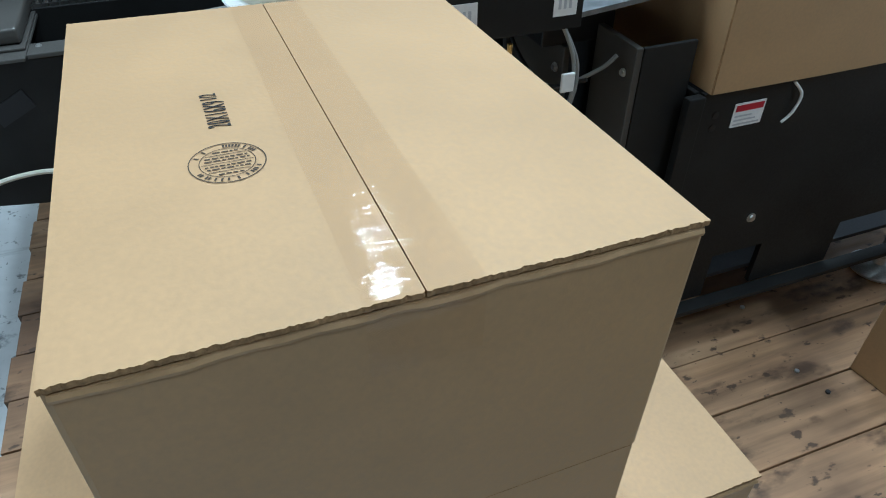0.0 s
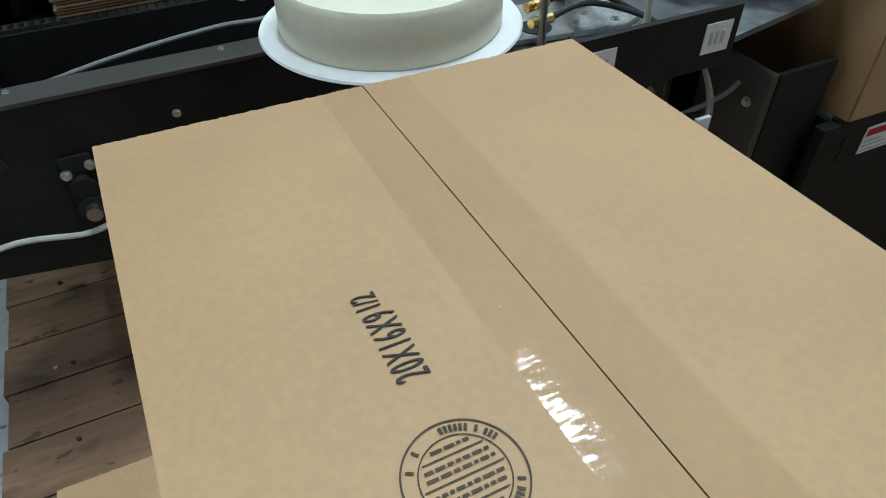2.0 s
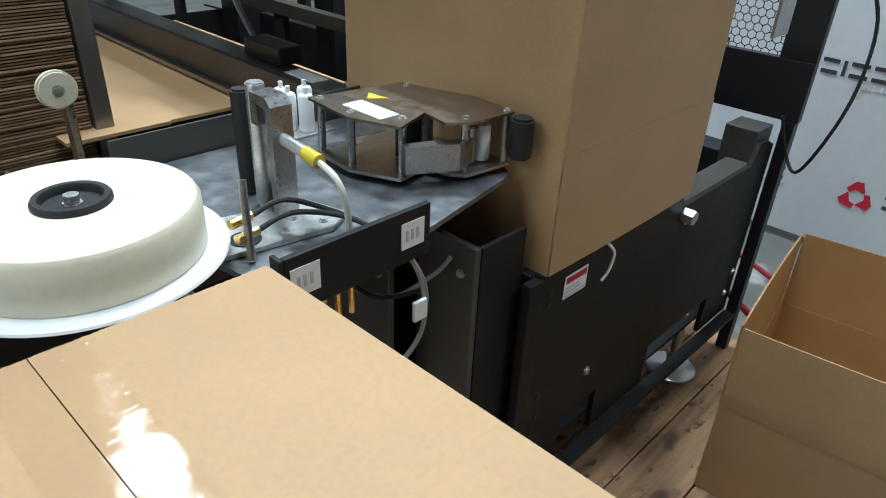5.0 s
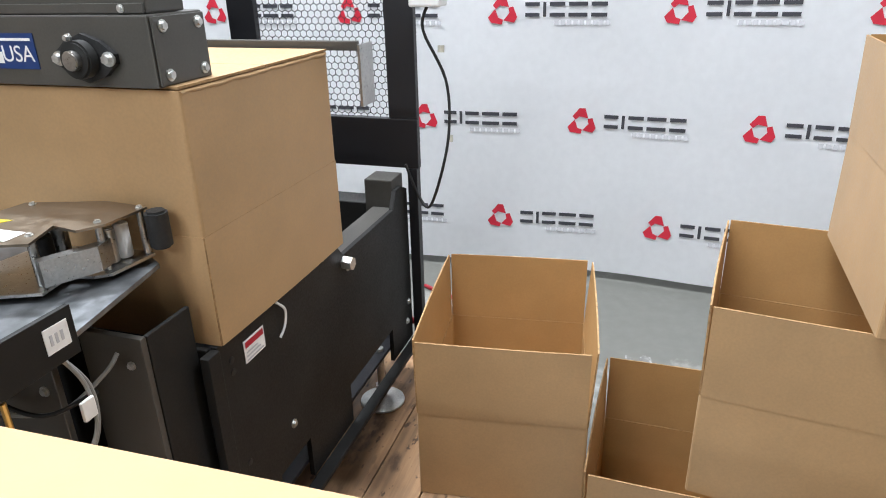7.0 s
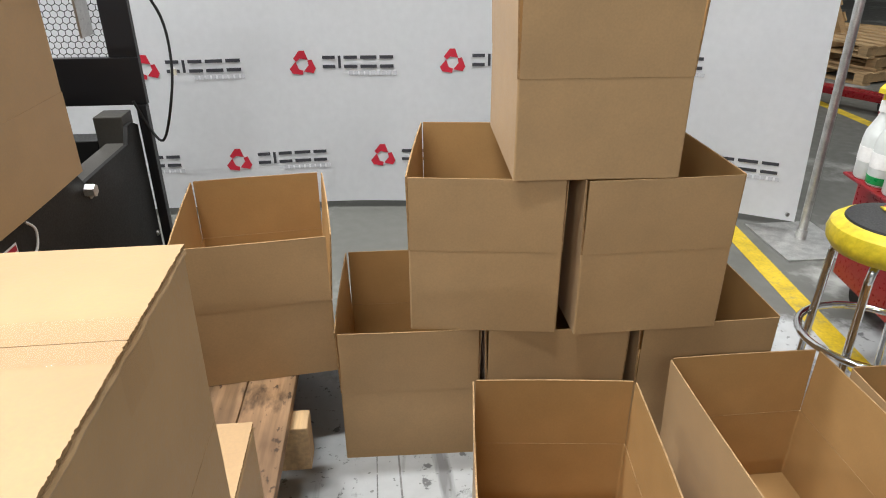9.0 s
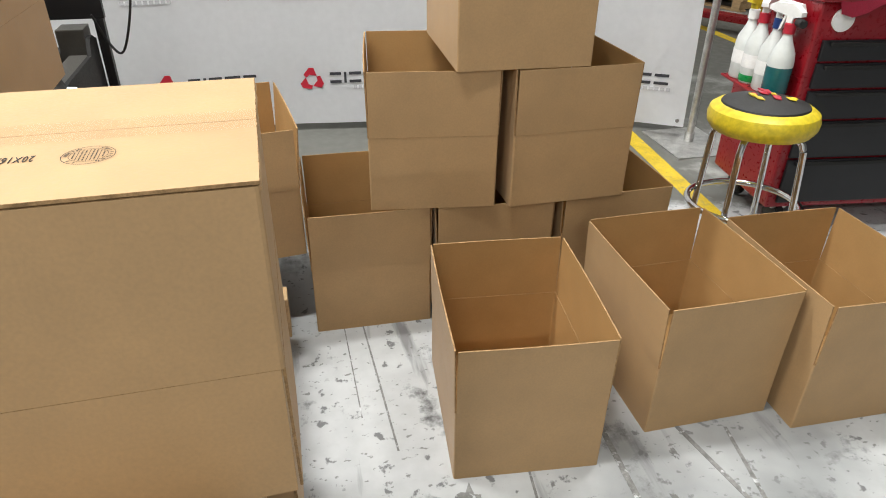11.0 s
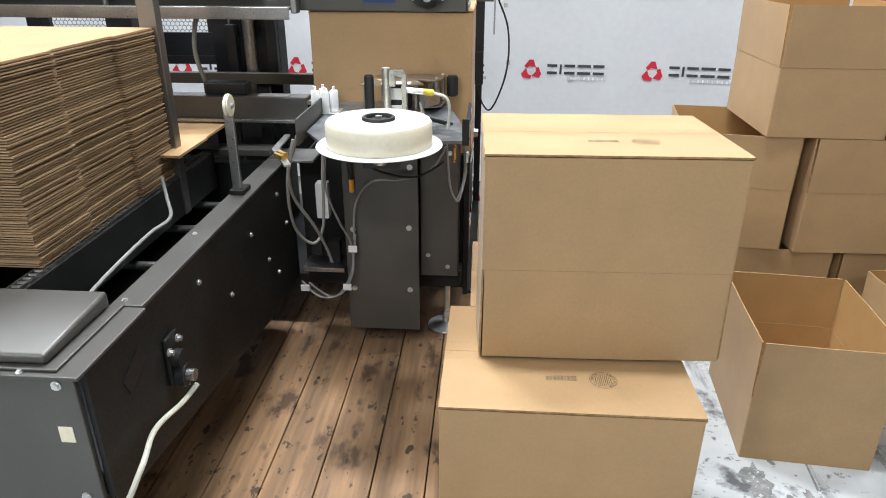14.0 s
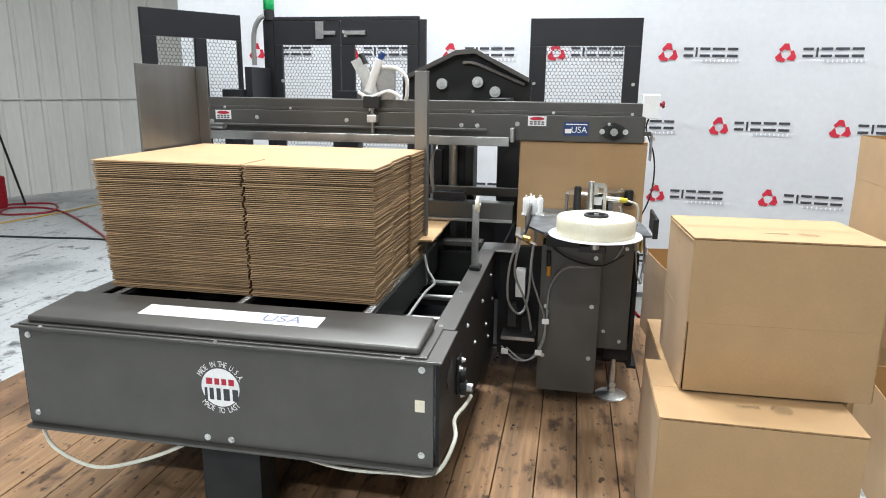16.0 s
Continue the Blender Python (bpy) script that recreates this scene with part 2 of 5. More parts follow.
def glow(name, colour, strength):
    m = bpy.data.materials.new(name)
    m.use_nodes = True
    b = m.node_tree.nodes["Principled BSDF"]
    b.inputs["Base Color"].default_value = (*colour, 1)
    b.inputs["Emission Color"].default_value = (*colour, 1)
    b.inputs["Emission Strength"].default_value = strength
    return m


GLOW = glow("lamp_diffuser", (1, 0.98, 0.94), 12.0)


# ---- mesh helpers ----
def link(name, bm, material, smooth=False):
    me = bpy.data.meshes.new(name)
    bmesh.ops.recalc_face_normals(bm, faces=bm.faces)
    bm.to_mesh(me)
    bm.free()
    for m in (material if isinstance(material, (list, tuple)) else [material]):
        me.materials.append(m)
    if smooth:
        me.shade_smooth()
        me.set_sharp_from_angle(angle=radians(35))
    return new(name, me)


def part(name, bm, material, parent, label="", smooth=False):
    ob = link(name, bm, material, smooth)
    ob.parent = parent
    return tagged(ob, label) if label else ob


def single(name, bm, material, label, category="", group="", kind="", smooth=False):
    return tagged(link(name, bm, material, smooth), label, category, group, kind)


def thing(name, m, label, category, group="", kind=""):
    ob = new(name)
    ob.empty_display_size = 0.1
    ob.matrix_basis = m
    return tagged(ob, label, category, group, kind)


def box(x0, x1, y0, y1, z0, z1, bevel=0.0, bm=None, m=None):
    own = bmesh.new()
    mm = Matrix.Translation(((x0 + x1) / 2, (y0 + y1) / 2, (z0 + z1) / 2)) @ Matrix.Diagonal((abs(x1 - x0), abs(y1 - y0), abs(z1 - z0), 1))
    bmesh.ops.create_cube(own, size=1, matrix=mm)
    if bevel:
        bmesh.ops.bevel(own, geom=own.edges[:], offset=bevel, segments=2, affect="EDGES", profile=0.6)
    if m is not None:
        own.transform(m)
    return merge(bm, own)


def merge(bm, own):
    if bm is None:
        return own
    me = bpy.data.meshes.new("tmp")
    own.to_mesh(me)
    own.free()
    bm.from_mesh(me)
    bpy.data.meshes.remove(me)
    return bm


def rod(p, q, r, bm=None, seg=14, r2=None, bevel=0.0):
    p, q = Vector(p), Vector(q)
    own = bmesh.new()
    bmesh.ops.create_cone(own, cap_ends=True, segments=seg, radius1=r, radius2=r if r2 is None else r2, depth=(q - p).length)
    if bevel:
        bmesh.ops.bevel(own, geom=[e for e in own.edges if e.calc_face_angle(0) > 0.9], offset=bevel, segments=2, affect="EDGES")
    own.transform(Matrix.Translation((p + q) / 2) @ (q - p).to_track_quat("Z", "Y").to_matrix().to_4x4())
    return merge(bm, own)


def smooth_path(points, steps=6):
    pts = [Vector(p) for p in points]
    out = []
    for i in range(len(pts) - 1):
        a, b, c, d = pts[max(i - 1, 0)], pts[i], pts[i + 1], pts[min(i + 2, len(pts) - 1)]
        for k in range(steps):
            s = k / steps
            out.append(0.5 * ((2 * b) + (c - a) * s + (2 * a - 5 * b + 4 * c - d) * s * s + (3 * b - a - 3 * c + d) * s ** 3))
    return out + [pts[-1]]


def tube(points, r, bm=None, seg=8, steps=6, closed=False):
    pts = smooth_path(points, steps) if steps > 1 else [Vector(p) for p in points]
    bm = bm or bmesh.new()
    rings = []
    up = Vector((0.13, 0.21, 1)).normalized()
    for i, p in enumerate(pts):
        t = (pts[min(i + 1, len(pts) - 1)] - pts[max(i - 1, 0)]).normalized()
        if closed and i in (0, len(pts) - 1):
            t = (pts[1] - pts[-2]).normalized()
        a = t.cross(up).normalized()
        b = a.cross(t)
        rings.append([bm.verts.new(p + r * (math.cos(2 * math.pi * k / seg) * a + math.sin(2 * math.pi * k / seg) * b)) for k in range(seg)])
    for a, b in zip(rings, rings[1:]):
        for k in range(seg):
            bm.faces.new((a[k], a[(k + 1) % seg], b[(k + 1) % seg], b[k]))
    if not closed:
        bm.faces.new(rings[0][::-1])
        bm.faces.new(rings[-1])
    return bm


def lathe(profile, seg=40, centre=(0, 0, 0)):
    """A turned body about the z axis from (radius, height) pairs."""
    bm = bmesh.new()
    rings = [[bm.verts.new((centre[0] + r * math.cos(2 * math.pi * k / seg), centre[1] + r * math.sin(2 * math.pi * k / seg), centre[2] + z)) for k in range(seg)] for r, z in profile]
    for a, b in zip(rings, rings[1:]):
        for k in range(seg):
            bm.faces.new((a[k], a[(k + 1) % seg], b[(k + 1) % seg], b[k]))
    bm.faces.new(rings[0][::-1])
    bm.faces.new(rings[-1])
    return bm


def prism(outline, axis, lo, hi, bm=None):
    """A flat outline pushed along an axis from lo to hi; outline pairs are the two other axes in x, y, z order."""
    own = bmesh.new()

    def at(a, b, c):
        return {"x": (c, a, b), "y": (a, c, b), "z": (a, b, c)}[axis]

    low = [own.verts.new(at(a, b, lo)) for a, b in outline]
    high = [own.verts.new(at(a, b, hi)) for a, b in outline]
    own.faces.new(low[::-1])
    own.faces.new(high)
    for k in range(len(outline)):
        j = (k + 1) % len(outline)
        own.faces.new((low[k], low[j], high[j], high[k]))
    return merge(bm, own)


def writing(text, size, m, material, parent, name="printed_text", squeeze=1.0, spread=1.0):
    """Raised print with the built-in font, turned into a mesh."""
    cu = bpy.data.curves.new("text", "FONT")
    cu.space_character = spread
    cu.body, cu.size, cu.extrude, cu.align_x, cu.align_y = text, size, 0.0002, "CENTER", "CENTER"
    ob = bpy.data.objects.new("text", cu)
    scene.collection.objects.link(ob)
    bpy.context.view_layer.update()
    me = bpy.data.meshes.new_from_object(ob.evaluated_get(bpy.context.evaluated_depsgraph_get()))
    bpy.data.objects.remove(ob)
    bpy.data.curves.remove(cu)
    me.transform(m @ Matrix.Diagonal((squeeze, 1, 1, 1)))
    me.materials.clear()
    me.materials.append(material)
    o = new(name, me)
    o.parent = parent
    return o


# ---- the hall ----
gb = bmesh.new()
bmesh.ops.create_grid(gb, x_segments=60, y_segments=60, size=0.5)
gb.transform(Matrix.Translation((2.0, 0.0, 0.0)) @ Matrix.Diagonal((30, 30, 1, 1)))
single("floor", gb, CONCRETE, "worn light grey painted concrete floor with dark scuffs", "floor", kind="structure")
# Walls and ceiling out of view, added to close the hall and bounce light.
for name, (x0, x1, y0, y1) in {"unseen_wall_south": (-8, 14, -11.2, -11), "unseen_wall_west": (-8.2, -8, -11, 12), "unseen_wall_east": (14, 14.2, -11, 12)}.items():
    single(name, box(x0, x1, y0, y1, 0, CEIL + 0.2), HALL, "unseen plain grey wall added round the hall to bounce light", "wall", kind="structure")
single("ceiling", box(-8.4, 14.4, -11.4, 14, CEIL, CEIL + 0.2), HALL, "unseen plain ceiling added to carry the lamps and bounce light", "ceiling", kind="structure")

# corrugated wall behind the machine
wall = thing("wall_north", pose(2.6, 10.9, 0, 0, 0, -29.5), "pale corrugated steel wall with vertical ribs", "wall", kind="structure")
prof = []
for k in range(46):
    x0 = k * 0.28 - 3.2
    prof += [(x0, 0), (x0 + 0.20, 0), (x0 + 0.215, -0.028), (x0 + 0.265, -0.028)]
prof += [(prof[-1][0] + 0.02, 0), (prof[-1][0] + 0.02, 0.1), (-3.2, 0.1)]
part("upper_sheet", prism(prof, "z", 1.36, CEIL), CORRUGATED, wall)
part("lower_sheet", prism([(a, b + (0.012 if b < 0.05 else 0)) for a, b in prof], "z", 0.0, 1.36), CORRUGATED, wall)
part("seam_flashing", box(-3.2, 9.7, -0.04, 0.0, 1.35, 1.375, 0.003), CORRUGATED, wall)

# Fixtures above the view, added as light sources.
for px, py, power in LAMP_PLACES:
    lamp = thing("unseen_ceiling_lamp", pose(px, py, CEIL - 0.12), "unseen long ceiling light fixture added to light the boxes and backdrop", "ceiling light", "ceiling lights")
    part("housing", box(-0.14, 0.14, -0.65, 0.65, 0.0, 0.12, 0.01), WHITE, lamp)
    part("diffuser", box(-0.12, 0.12, -0.62, 0.62, -0.012, -0.001), GLOW, lamp)
    li = bpy.data.lights.new("tube_light", "AREA")
    li.shape, li.size, li.size_y, li.energy, li.color = "RECTANGLE", 0.24, 1.24, power, (1.0, 0.985, 0.96)
    lo = new("tube_light", li)
    lo.matrix_basis = pose(px, py, CEIL - 0.14)

# yellow floor lines
single("floor_line", box(1.0, 2.95, -1.60, -1.50, -0.004, 0.0015, m=Matrix.Rotation(radians(-4.2), 4, "Z")), YELLOW, "worn yellow line painted on the concrete floor", "floor marking", "floor lines", "structure")
single("floor_line", box(3.3, 8.0, -3.86, -3.76, -0.004, 0.0015), YELLOW, "worn yellow line painted on the concrete floor", "floor marking", "floor lines", "structure")

# scored joints and stains on the floor
def floor_mark(name, pts, label):
    bm = prism(pts, "z", -0.003, 0.0012)
    return single(name, bm, SCUFF, label, "floor marking", kind="structure")


def joint(p, q, w):
    p, q = Vector(p), Vector(q)
    n_ = (q - p).orthogonal().normalized() * w / 2
    k = [0.8, 1.15, 0.9, 1.1]
    mid = (p + q) / 2 + n_ * 0.3
    return floor_mark("floor_joint", [tuple(v) for v in (p - n_ * k[0], mid - n_ * k[1], q - n_ * k[2], q + n_ * k[3], mid + n_, p + n_)], "dark scored line worn into the painted concrete")


joint((0.62, -0.33), (-0.02, -0.258), 0.007)
joint((0.95, -0.59), (-0.62, -0.525), 0.017)
joint((0.53, -0.795), (0.105, -0.878), 0.014)
joint((0.48, -0.94), (0.105, -0.876), 0.011)
joint((0.09, -0.86), (-0.03, -0.72), 0.004)
joint((1.20, 0.055), (0.60, 0.03), 0.006)
joint((1.20, 0.122), (0.75, 0.115), 0.004)
rm = random.Random(12)
for cx, cy, ra in ((0.196, -0.016, 0.040), (0.184, -0.45, 0.030), (0.30, -0.26, 0.022), (0.36, -0.12, 0.07), (0.05, -0.12, 0.02), (0.28, -0.66, 0.014), (0.42, -0.74, 0.016), (0.02, -0.36, 0.012), (0.15, 0.16, 0.05), (-0.1, -0.05, 0.03), (2.35, 0.1, 0.15), (2.2, -0.2, 0.10)):
    pts = []
    for k in range(18):
        a = 2 * math.pi * k / 18
        rr = ra * rm.uniform(0.55, 1.25)
        pts.append((cx + rr * math.cos(a) * 1.3, cy + rr * math.sin(a) * 0.7))
    floor_mark("floor_stain", pts, "dark bare patch where the floor paint has worn away")

# ---- wooden deck ----
DECK = 0.290
DX0, DX1, DY0, DY1 = -0.545, 1.84, 0.345, 3.56
deck = thing("wooden_deck", pose(0, 0, 0), "raised weathered plank skid under the machine", "deck", kind="structure")
rng = random.Random(4)
nplank = 23
wp = (DY1 - DY0) / nplank
for k in range(nplank):
    y0 = DY0 + k * wp
    dz = rng.uniform(-0.0025, 0.0)
    part("plank", box(DX0 + rng.uniform(-0.008, 0.008), DX1 + rng.uniform(-0.012, 0.012), y0 + 0.0018, y0 + wp - 0.0018, DECK - 0.038, DECK + dz, 0.0025), WOOD, deck)
for x in (-0.42, 0.34, 1.10, 1.72):
    part("runner", box(x - 0.04, x + 0.04, DY0 - 0.045, DY1 + 0.02, 0.10, DECK - 0.040, 0.004), PALE_WOOD, deck)
for y in (0.55, 1.4, 2.3, 3.3):
    part("skid_beam", box(DX0 + 0.02, DX1 - 0.02, y - 0.05, y + 0.05, 0.0, 0.10, 0.004), PALE_WOOD, deck)
# Most heads are black, standing in for dark holes; every sixth is zinc.
for k in range(46):
    kx, ky = rng.choice((-0.42, -0.30, 0.34, 0.40, 1.1)) + rng.uniform(-0.03, 0.03), DY0 + (rng.randrange(nplank) + rng.choice((0.25, 0.75))) * wp
    part("nail_mark", rod((kx, ky, DECK - 0.004), (kx, ky, DECK + 0.0025), 0.0055, seg=8), ZINC if k % 6 == 0 else RUBBER, deck)

# ---- cardboard cartons ----
L, W, H, SCORE, T = 0.510, 0.408, 0.446, 0.2425, 0.004


def lean_panel(axis, sign, a0, a1, z0, z1, offset, lean, thick=T):
    """A flap from z0 to z1, hinged at z0, leaning outward by lean metres at its free edge; slightly bowed."""
    bm = bmesh.new()
    n = 8
    rows = []
    for j in range(5):
        s = j / 4
        off = offset + lean * s
        row_o, row_i = [], []
        for i in range(n + 1):
            a = a0 + (a1 - a0) * i / n
            bow = 0.003 * math.sin(math.pi * i / n) * s
            o, i_ = sign * (off + bow), sign * (off + bow - thick)
            z = z0 + (z1 - z0) * s
            row_o.append(bm.verts.new((a, o, z) if axis == "y" else (o, a, z)))
            row_i.append(bm.verts.new((a, i_, z) if axis == "y" else (i_, a, z)))
        rows.append((row_o, row_i))
    for (o0, i0), (o1, i1) in zip(rows, rows[1:]):
        for k in range(n):
            f = bm.faces.new((o0[k], o0[k + 1], o1[k + 1], o1[k]))
            f.material_index = 0
            f = bm.faces.new((i0[k + 1], i0[k], i1[k], i1[k + 1]))
            f.material_index = 1
        for k in (0, n):
            bm.faces.new((o0[k], o1[k], i1[k], i0[k])).material_index = 2
    for o, i_ in (rows[0], rows[-1]):
        for k in range(n):
            bm.faces.new((o[k], o[k + 1], i_[k + 1], i_[k])).material_index = 2
    return bm


CARD = [KRAFT, KRAFT_IN, KRAFT_EDGE]


def wall_ring(z0, z1):
    """The four joined walls of a carton with rounded corner folds."""
    bm = bmesh.new()

    def ring(dx, z):
        hx, hy, r = L / 2 - dx, W / 2 - dx, 0.005
        pts = []
        for cx, cy, a0 in ((hx - r, hy - r, 0), (-hx + r, hy - r, 90), (-hx + r, -hy + r, 180), (hx - r, -hy + r, 270)):
            for k in range(3):
                a = radians(a0 + 45 * k)
                pts.append(bm.verts.new((cx + r * math.cos(a), cy + r * math.sin(a), z)))
        return pts

    for d, idx in ((0, 0), (T, 1)):
        a, b = ring(d, z0), ring(d, z1)
        for k in range(12):
            bm.faces.new((a[k], a[(k + 1) % 12], b[(k + 1) % 12], b[k])).material_index = idx
        if d == 0:
            oa, ob_ = a, b
    for p, q in ((oa, a), (ob_, b)):
        for k in range(12):
            bm.faces.new((p[k], p[(k + 1) % 12], q[(k + 1) % 12], q[k])).material_index = 2
    return bm


def flaps(parent, z0, z1, leans, side=1):
    g = 0.0035
    for (axis, sign, half, off), lean in zip((("y", 1, L / 2, W / 2), ("y", -1, L / 2, W / 2), ("x", 1, W / 2, L / 2), ("x", -1, W / 2, L / 2)), leans):
        part("flap", lean_panel(axis, sign, -half + g, half - g, z0 + 0.0006 * side, z1, off + 0.001, lean), CARD, parent)


def open_carton(m, label, leans=(0.006, 0.004, 0.003, 0.005), group="open cartons"):
    """Open carton, bottom closed, flaps standing up."""
    t = thing("cardboard_box", m, label, "cardboard box", group)
    part("wall_sleeve", wall_ring(0.0, SCORE), CARD, t)
    bm = bmesh.new()
    for s in (-1, 1):
        box(-L / 2 + T + 0.001, L / 2 - T - 0.001, s * 0.001 if s > 0 else -W / 2 + T + 0.001, W / 2 - T - 0.001 if s > 0 else -0.001, 0.002, 0.008, bm=bm)
    part("bottom", bm, KRAFT_IN, t)
    flaps(t, SCORE, H, leans)
    return t


def top_leaf(y0, y1, x0, x1, z, seed, raw):
    """A closed major flap; its cut short ends show ragged flutes, its outer long edge is a fold."""
    r = random.Random(seed)
    bm = bmesh.new()
    n = 90
    cols = []
    for k in range(n + 1):
        s = k / n
        y = y0 + (y1 - y0) * s
        jag = raw * (r.uniform(-1, 1) + (r.random() > 0.9) * 1.2)
        cols.append([bm.verts.new(p) for p in ((x0 + jag, y, z), (x1 - raw * r.uniform(-1, 1), y, z), (x1, y, z - 0.0042), (x0 + jag * 0.5, y, z - 0.0042))])
    for a, b in zip(cols, cols[1:]):
        for q, idx in ((0, 0), (1, 2), (2, 1), (3, 2)):
            bm.faces.new((a[q], b[q], b[(q + 1) % 4], a[(q + 1) % 4])).material_index = idx
    bm.faces.new(cols[0][::-1]).material_index = 2
    bm.faces.new(cols[-1]).material_index = 2
    return bm


def stamp(parent, x, y, z):
    """Round maker's certificate: two rings, ruled lines and bars of small print."""
    bm = bmesh.new()

    def annulus(r0, r1, gaps=()):
        n = 64
        for k in range(n):
            if any(a <= k < b for a, b in gaps):
                continue
            p = [(r * math.cos(2 * math.pi * q / n), r * math.sin(2 * math.pi * q / n)) for q, r in ((k, r0), (k + 1, r0), (k + 1, r1), (k, r1))]
            bm.faces.new([bm.verts.new((x + a, y + b, z)) for a, b in p])

    def bar(ax, ay, bx_, by):
        bm.faces.new([bm.verts.new((x + p, y + q, z)) for p, q in ((ax, ay), (bx_, ay), (bx_, by), (ax, by))])

    annulus(0.0295, 0.0305)
    annulus(0.0215, 0.0222)
    r = random.Random(3)
    for k in range(64):
        if r.random() < 0.62 and (4 < k < 28 or 34 < k < 60):
            a = 2 * math.pi * k / 64
            d = 0.034 / 64 * 1.6
            c, s = math.cos(a), math.sin(a)
            pts = [(0.0238, -d), (0.0238, d), (0.0278, d), (0.0278, -d)]
            bm.faces.new([bm.verts.new((x + u * c - v * s, y + u * s + v * c, z)) for u, v in pts])
    for k in range(-4, 5):
        yy = k * 0.0042
        half = math.sqrt(0.0205 ** 2 - yy * yy)
        if k in (-3, 0, 3):
            bar(-half, yy - 0.0004, half, yy + 0.0004)
        else:
            xx = -half * 0.9
            while xx < half * 0.82:
                w = r.uniform(0.002, 0.006)
                bar(xx, yy - 0.0009, min(xx + w, half * 0.9), yy + 0.0009)
                xx += w + 0.0012
    return part("maker_stamp", bm, INK_BROWN, parent, "round dark ink stamp")


def closed_carton(m, label, seed=1, leans=(0.002, 0.003, 0.002, 0.002), tape=True, raw=0.0006, g=0.005, mark_y=0.083):
    """Carton standing on its open flaps, its taped bottom uppermost; long side along local x."""
    t = thing("cardboard_box", m, label, "cardboard box", "taped cartons")
    part("wall_sleeve", wall_ring(H - SCORE, H - 0.006), CARD, t)
    for (axis, sign, half, off), lean in zip((("y", 1, L / 2, W / 2), ("y", -1, L / 2, W / 2), ("x", 1, W / 2, L / 2), ("x", -1, W / 2, L / 2)), leans):
        part("flap", lean_panel(axis, sign, -half + g, half - g, H - SCORE - 0.0003, 0.001, off + 0.0004, lean), CARD, t)
    # leaves: local y is across the seam
    for k, (a, b) in enumerate(((-W / 2 + 0.001, -0.0005), (0.0005, W / 2 - 0.001))):
        part("top_leaf", top_leaf(a, b, -L / 2 - 0.001, L / 2 + 0.001, H, seed + k, raw), CARD, t)
    part("end_fold", box(-L / 2 + 0.006, L / 2 - 0.006, -W / 2 + 0.006, W / 2 - 0.006, H - 0.011, H - 0.0065), KRAFT_IN, t)
    for sgn in (-1, 1):
        lip = bmesh.new()
        rl = random.Random(seed + 5 + sgn)
        spine = [(sgn * (L / 2 - 0.0015 + 0.0012 * rl.random()), -W / 2 + 0.004 + (W - 0.008) * k / 24, H - 0.0098 + 0.0012 * rl.uniform(-1, 1)) for k in range(25)]
        part("folded_edge", tube(spine, 0.0036, lip, seg=8, steps=2), KRAFT, t, smooth=True)
    if tape:
        bm = bmesh.new()
        r = random.Random(seed)
        n = 60
        pts = [(-L / 2 - 0.004, H - 0.055, True)] + [(-L / 2 - 0.004, H - 0.004, True)] + [(-L / 2 + L * k / n, H + 0.0016, False) for k in range(n + 1)] + [(L / 2 + 0.004, H - 0.004, True), (L / 2 + 0.004, H - 0.055, True)]
        rows = []
        for (px, pz, _) in pts:
            rows.append([bm.verts.new((px, q, pz + (0.0008 * r.random() if pz > H else 0))) for q in (-0.0375, -0.02, -0.006, 0.006, 0.02, 0.0375)])
        for a, b in zip(rows, rows[1:]):
            for q in range(5):
                bm.faces.new((a[q], a[q + 1], b[q + 1], b[q]))
        part("packing_tape", bm, TAPE, t, "clear glossy packing tape", smooth=True)
    st = stamp(t, 0.0, 0.0, 0.0)
    st.matrix_basis = pose(-0.076, mark_y + 0.008, H + 0.0006, 0, 0, 90) @ Matrix.Diagonal((0.92, 0.92, 1, 1))
    writing("20X16X9", 0.0255, pose(0.002, mark_y + 0.005, H + 0.0008), INK, t, squeeze=0.42, spread=1.18)
    writing("1/2", 0.0200, pose(0.0345, mark_y + 0.008, H + 0.0008), INK, t, squeeze=0.52)
    return t


def by_corner(near_left, deg, z):
    """Pose of a carton whose long side runs away along x: its near left top corner and its turn."""
    a = radians(deg)
    u, v = Vector((math.cos(a), math.sin(a), 0)), Vector((-math.sin(a), math.cos(a), 0))
    c = Vector((*near_left, 0)) + u * L / 2 - v * W / 2
    return pose(c.x, c.y, z, 0, 0, deg)


stacked = closed_carton(pose(0.0825, 0.526, DECK + H + 0.0025, 0, 1.4, 0) @ pose(0, 0, 0, 0, 0, 91.5), "brown cardboard box with taped seam standing on two others", 1, raw=0.0007, mark_y=0.0780)
stacked.scale = (1.0, 0.980, 1.0)
closed_carton(pose(-0.099, 0.5955, DECK + 0.001, 0, 0, 89.7), "brown cardboard box carrying another box, ink stamp on top", 7, tape=True)
closed_carton(pose(0.313, 0.547, DECK + 0.001, 0, 0, 90.6), "brown cardboard box pushed behind another under the stack", 11, tape=True)

open_carton(by_corner((1.215, 0.628), 7.3, DECK), "empty open cardboard box standing alone beside the machine", (0.004, 0.012, 0.004, 0.006))
open_carton(by_corner((1.203, 0.215), -1.0, 0), "empty open cardboard box in the bottom row of a pyramid").scale = (1, 1, 1.032)
open_carton(by_corner((1.185, -0.212), -2.0, 0), "open cardboard box in the middle of a pyramid's bottom row").scale = (1, 1, 1.03)
open_carton(by_corner((1.175, -0.660), 0.5, 0), "open cardboard box at the end of a pyramid's bottom row").scale = (1, 1, 1.032)
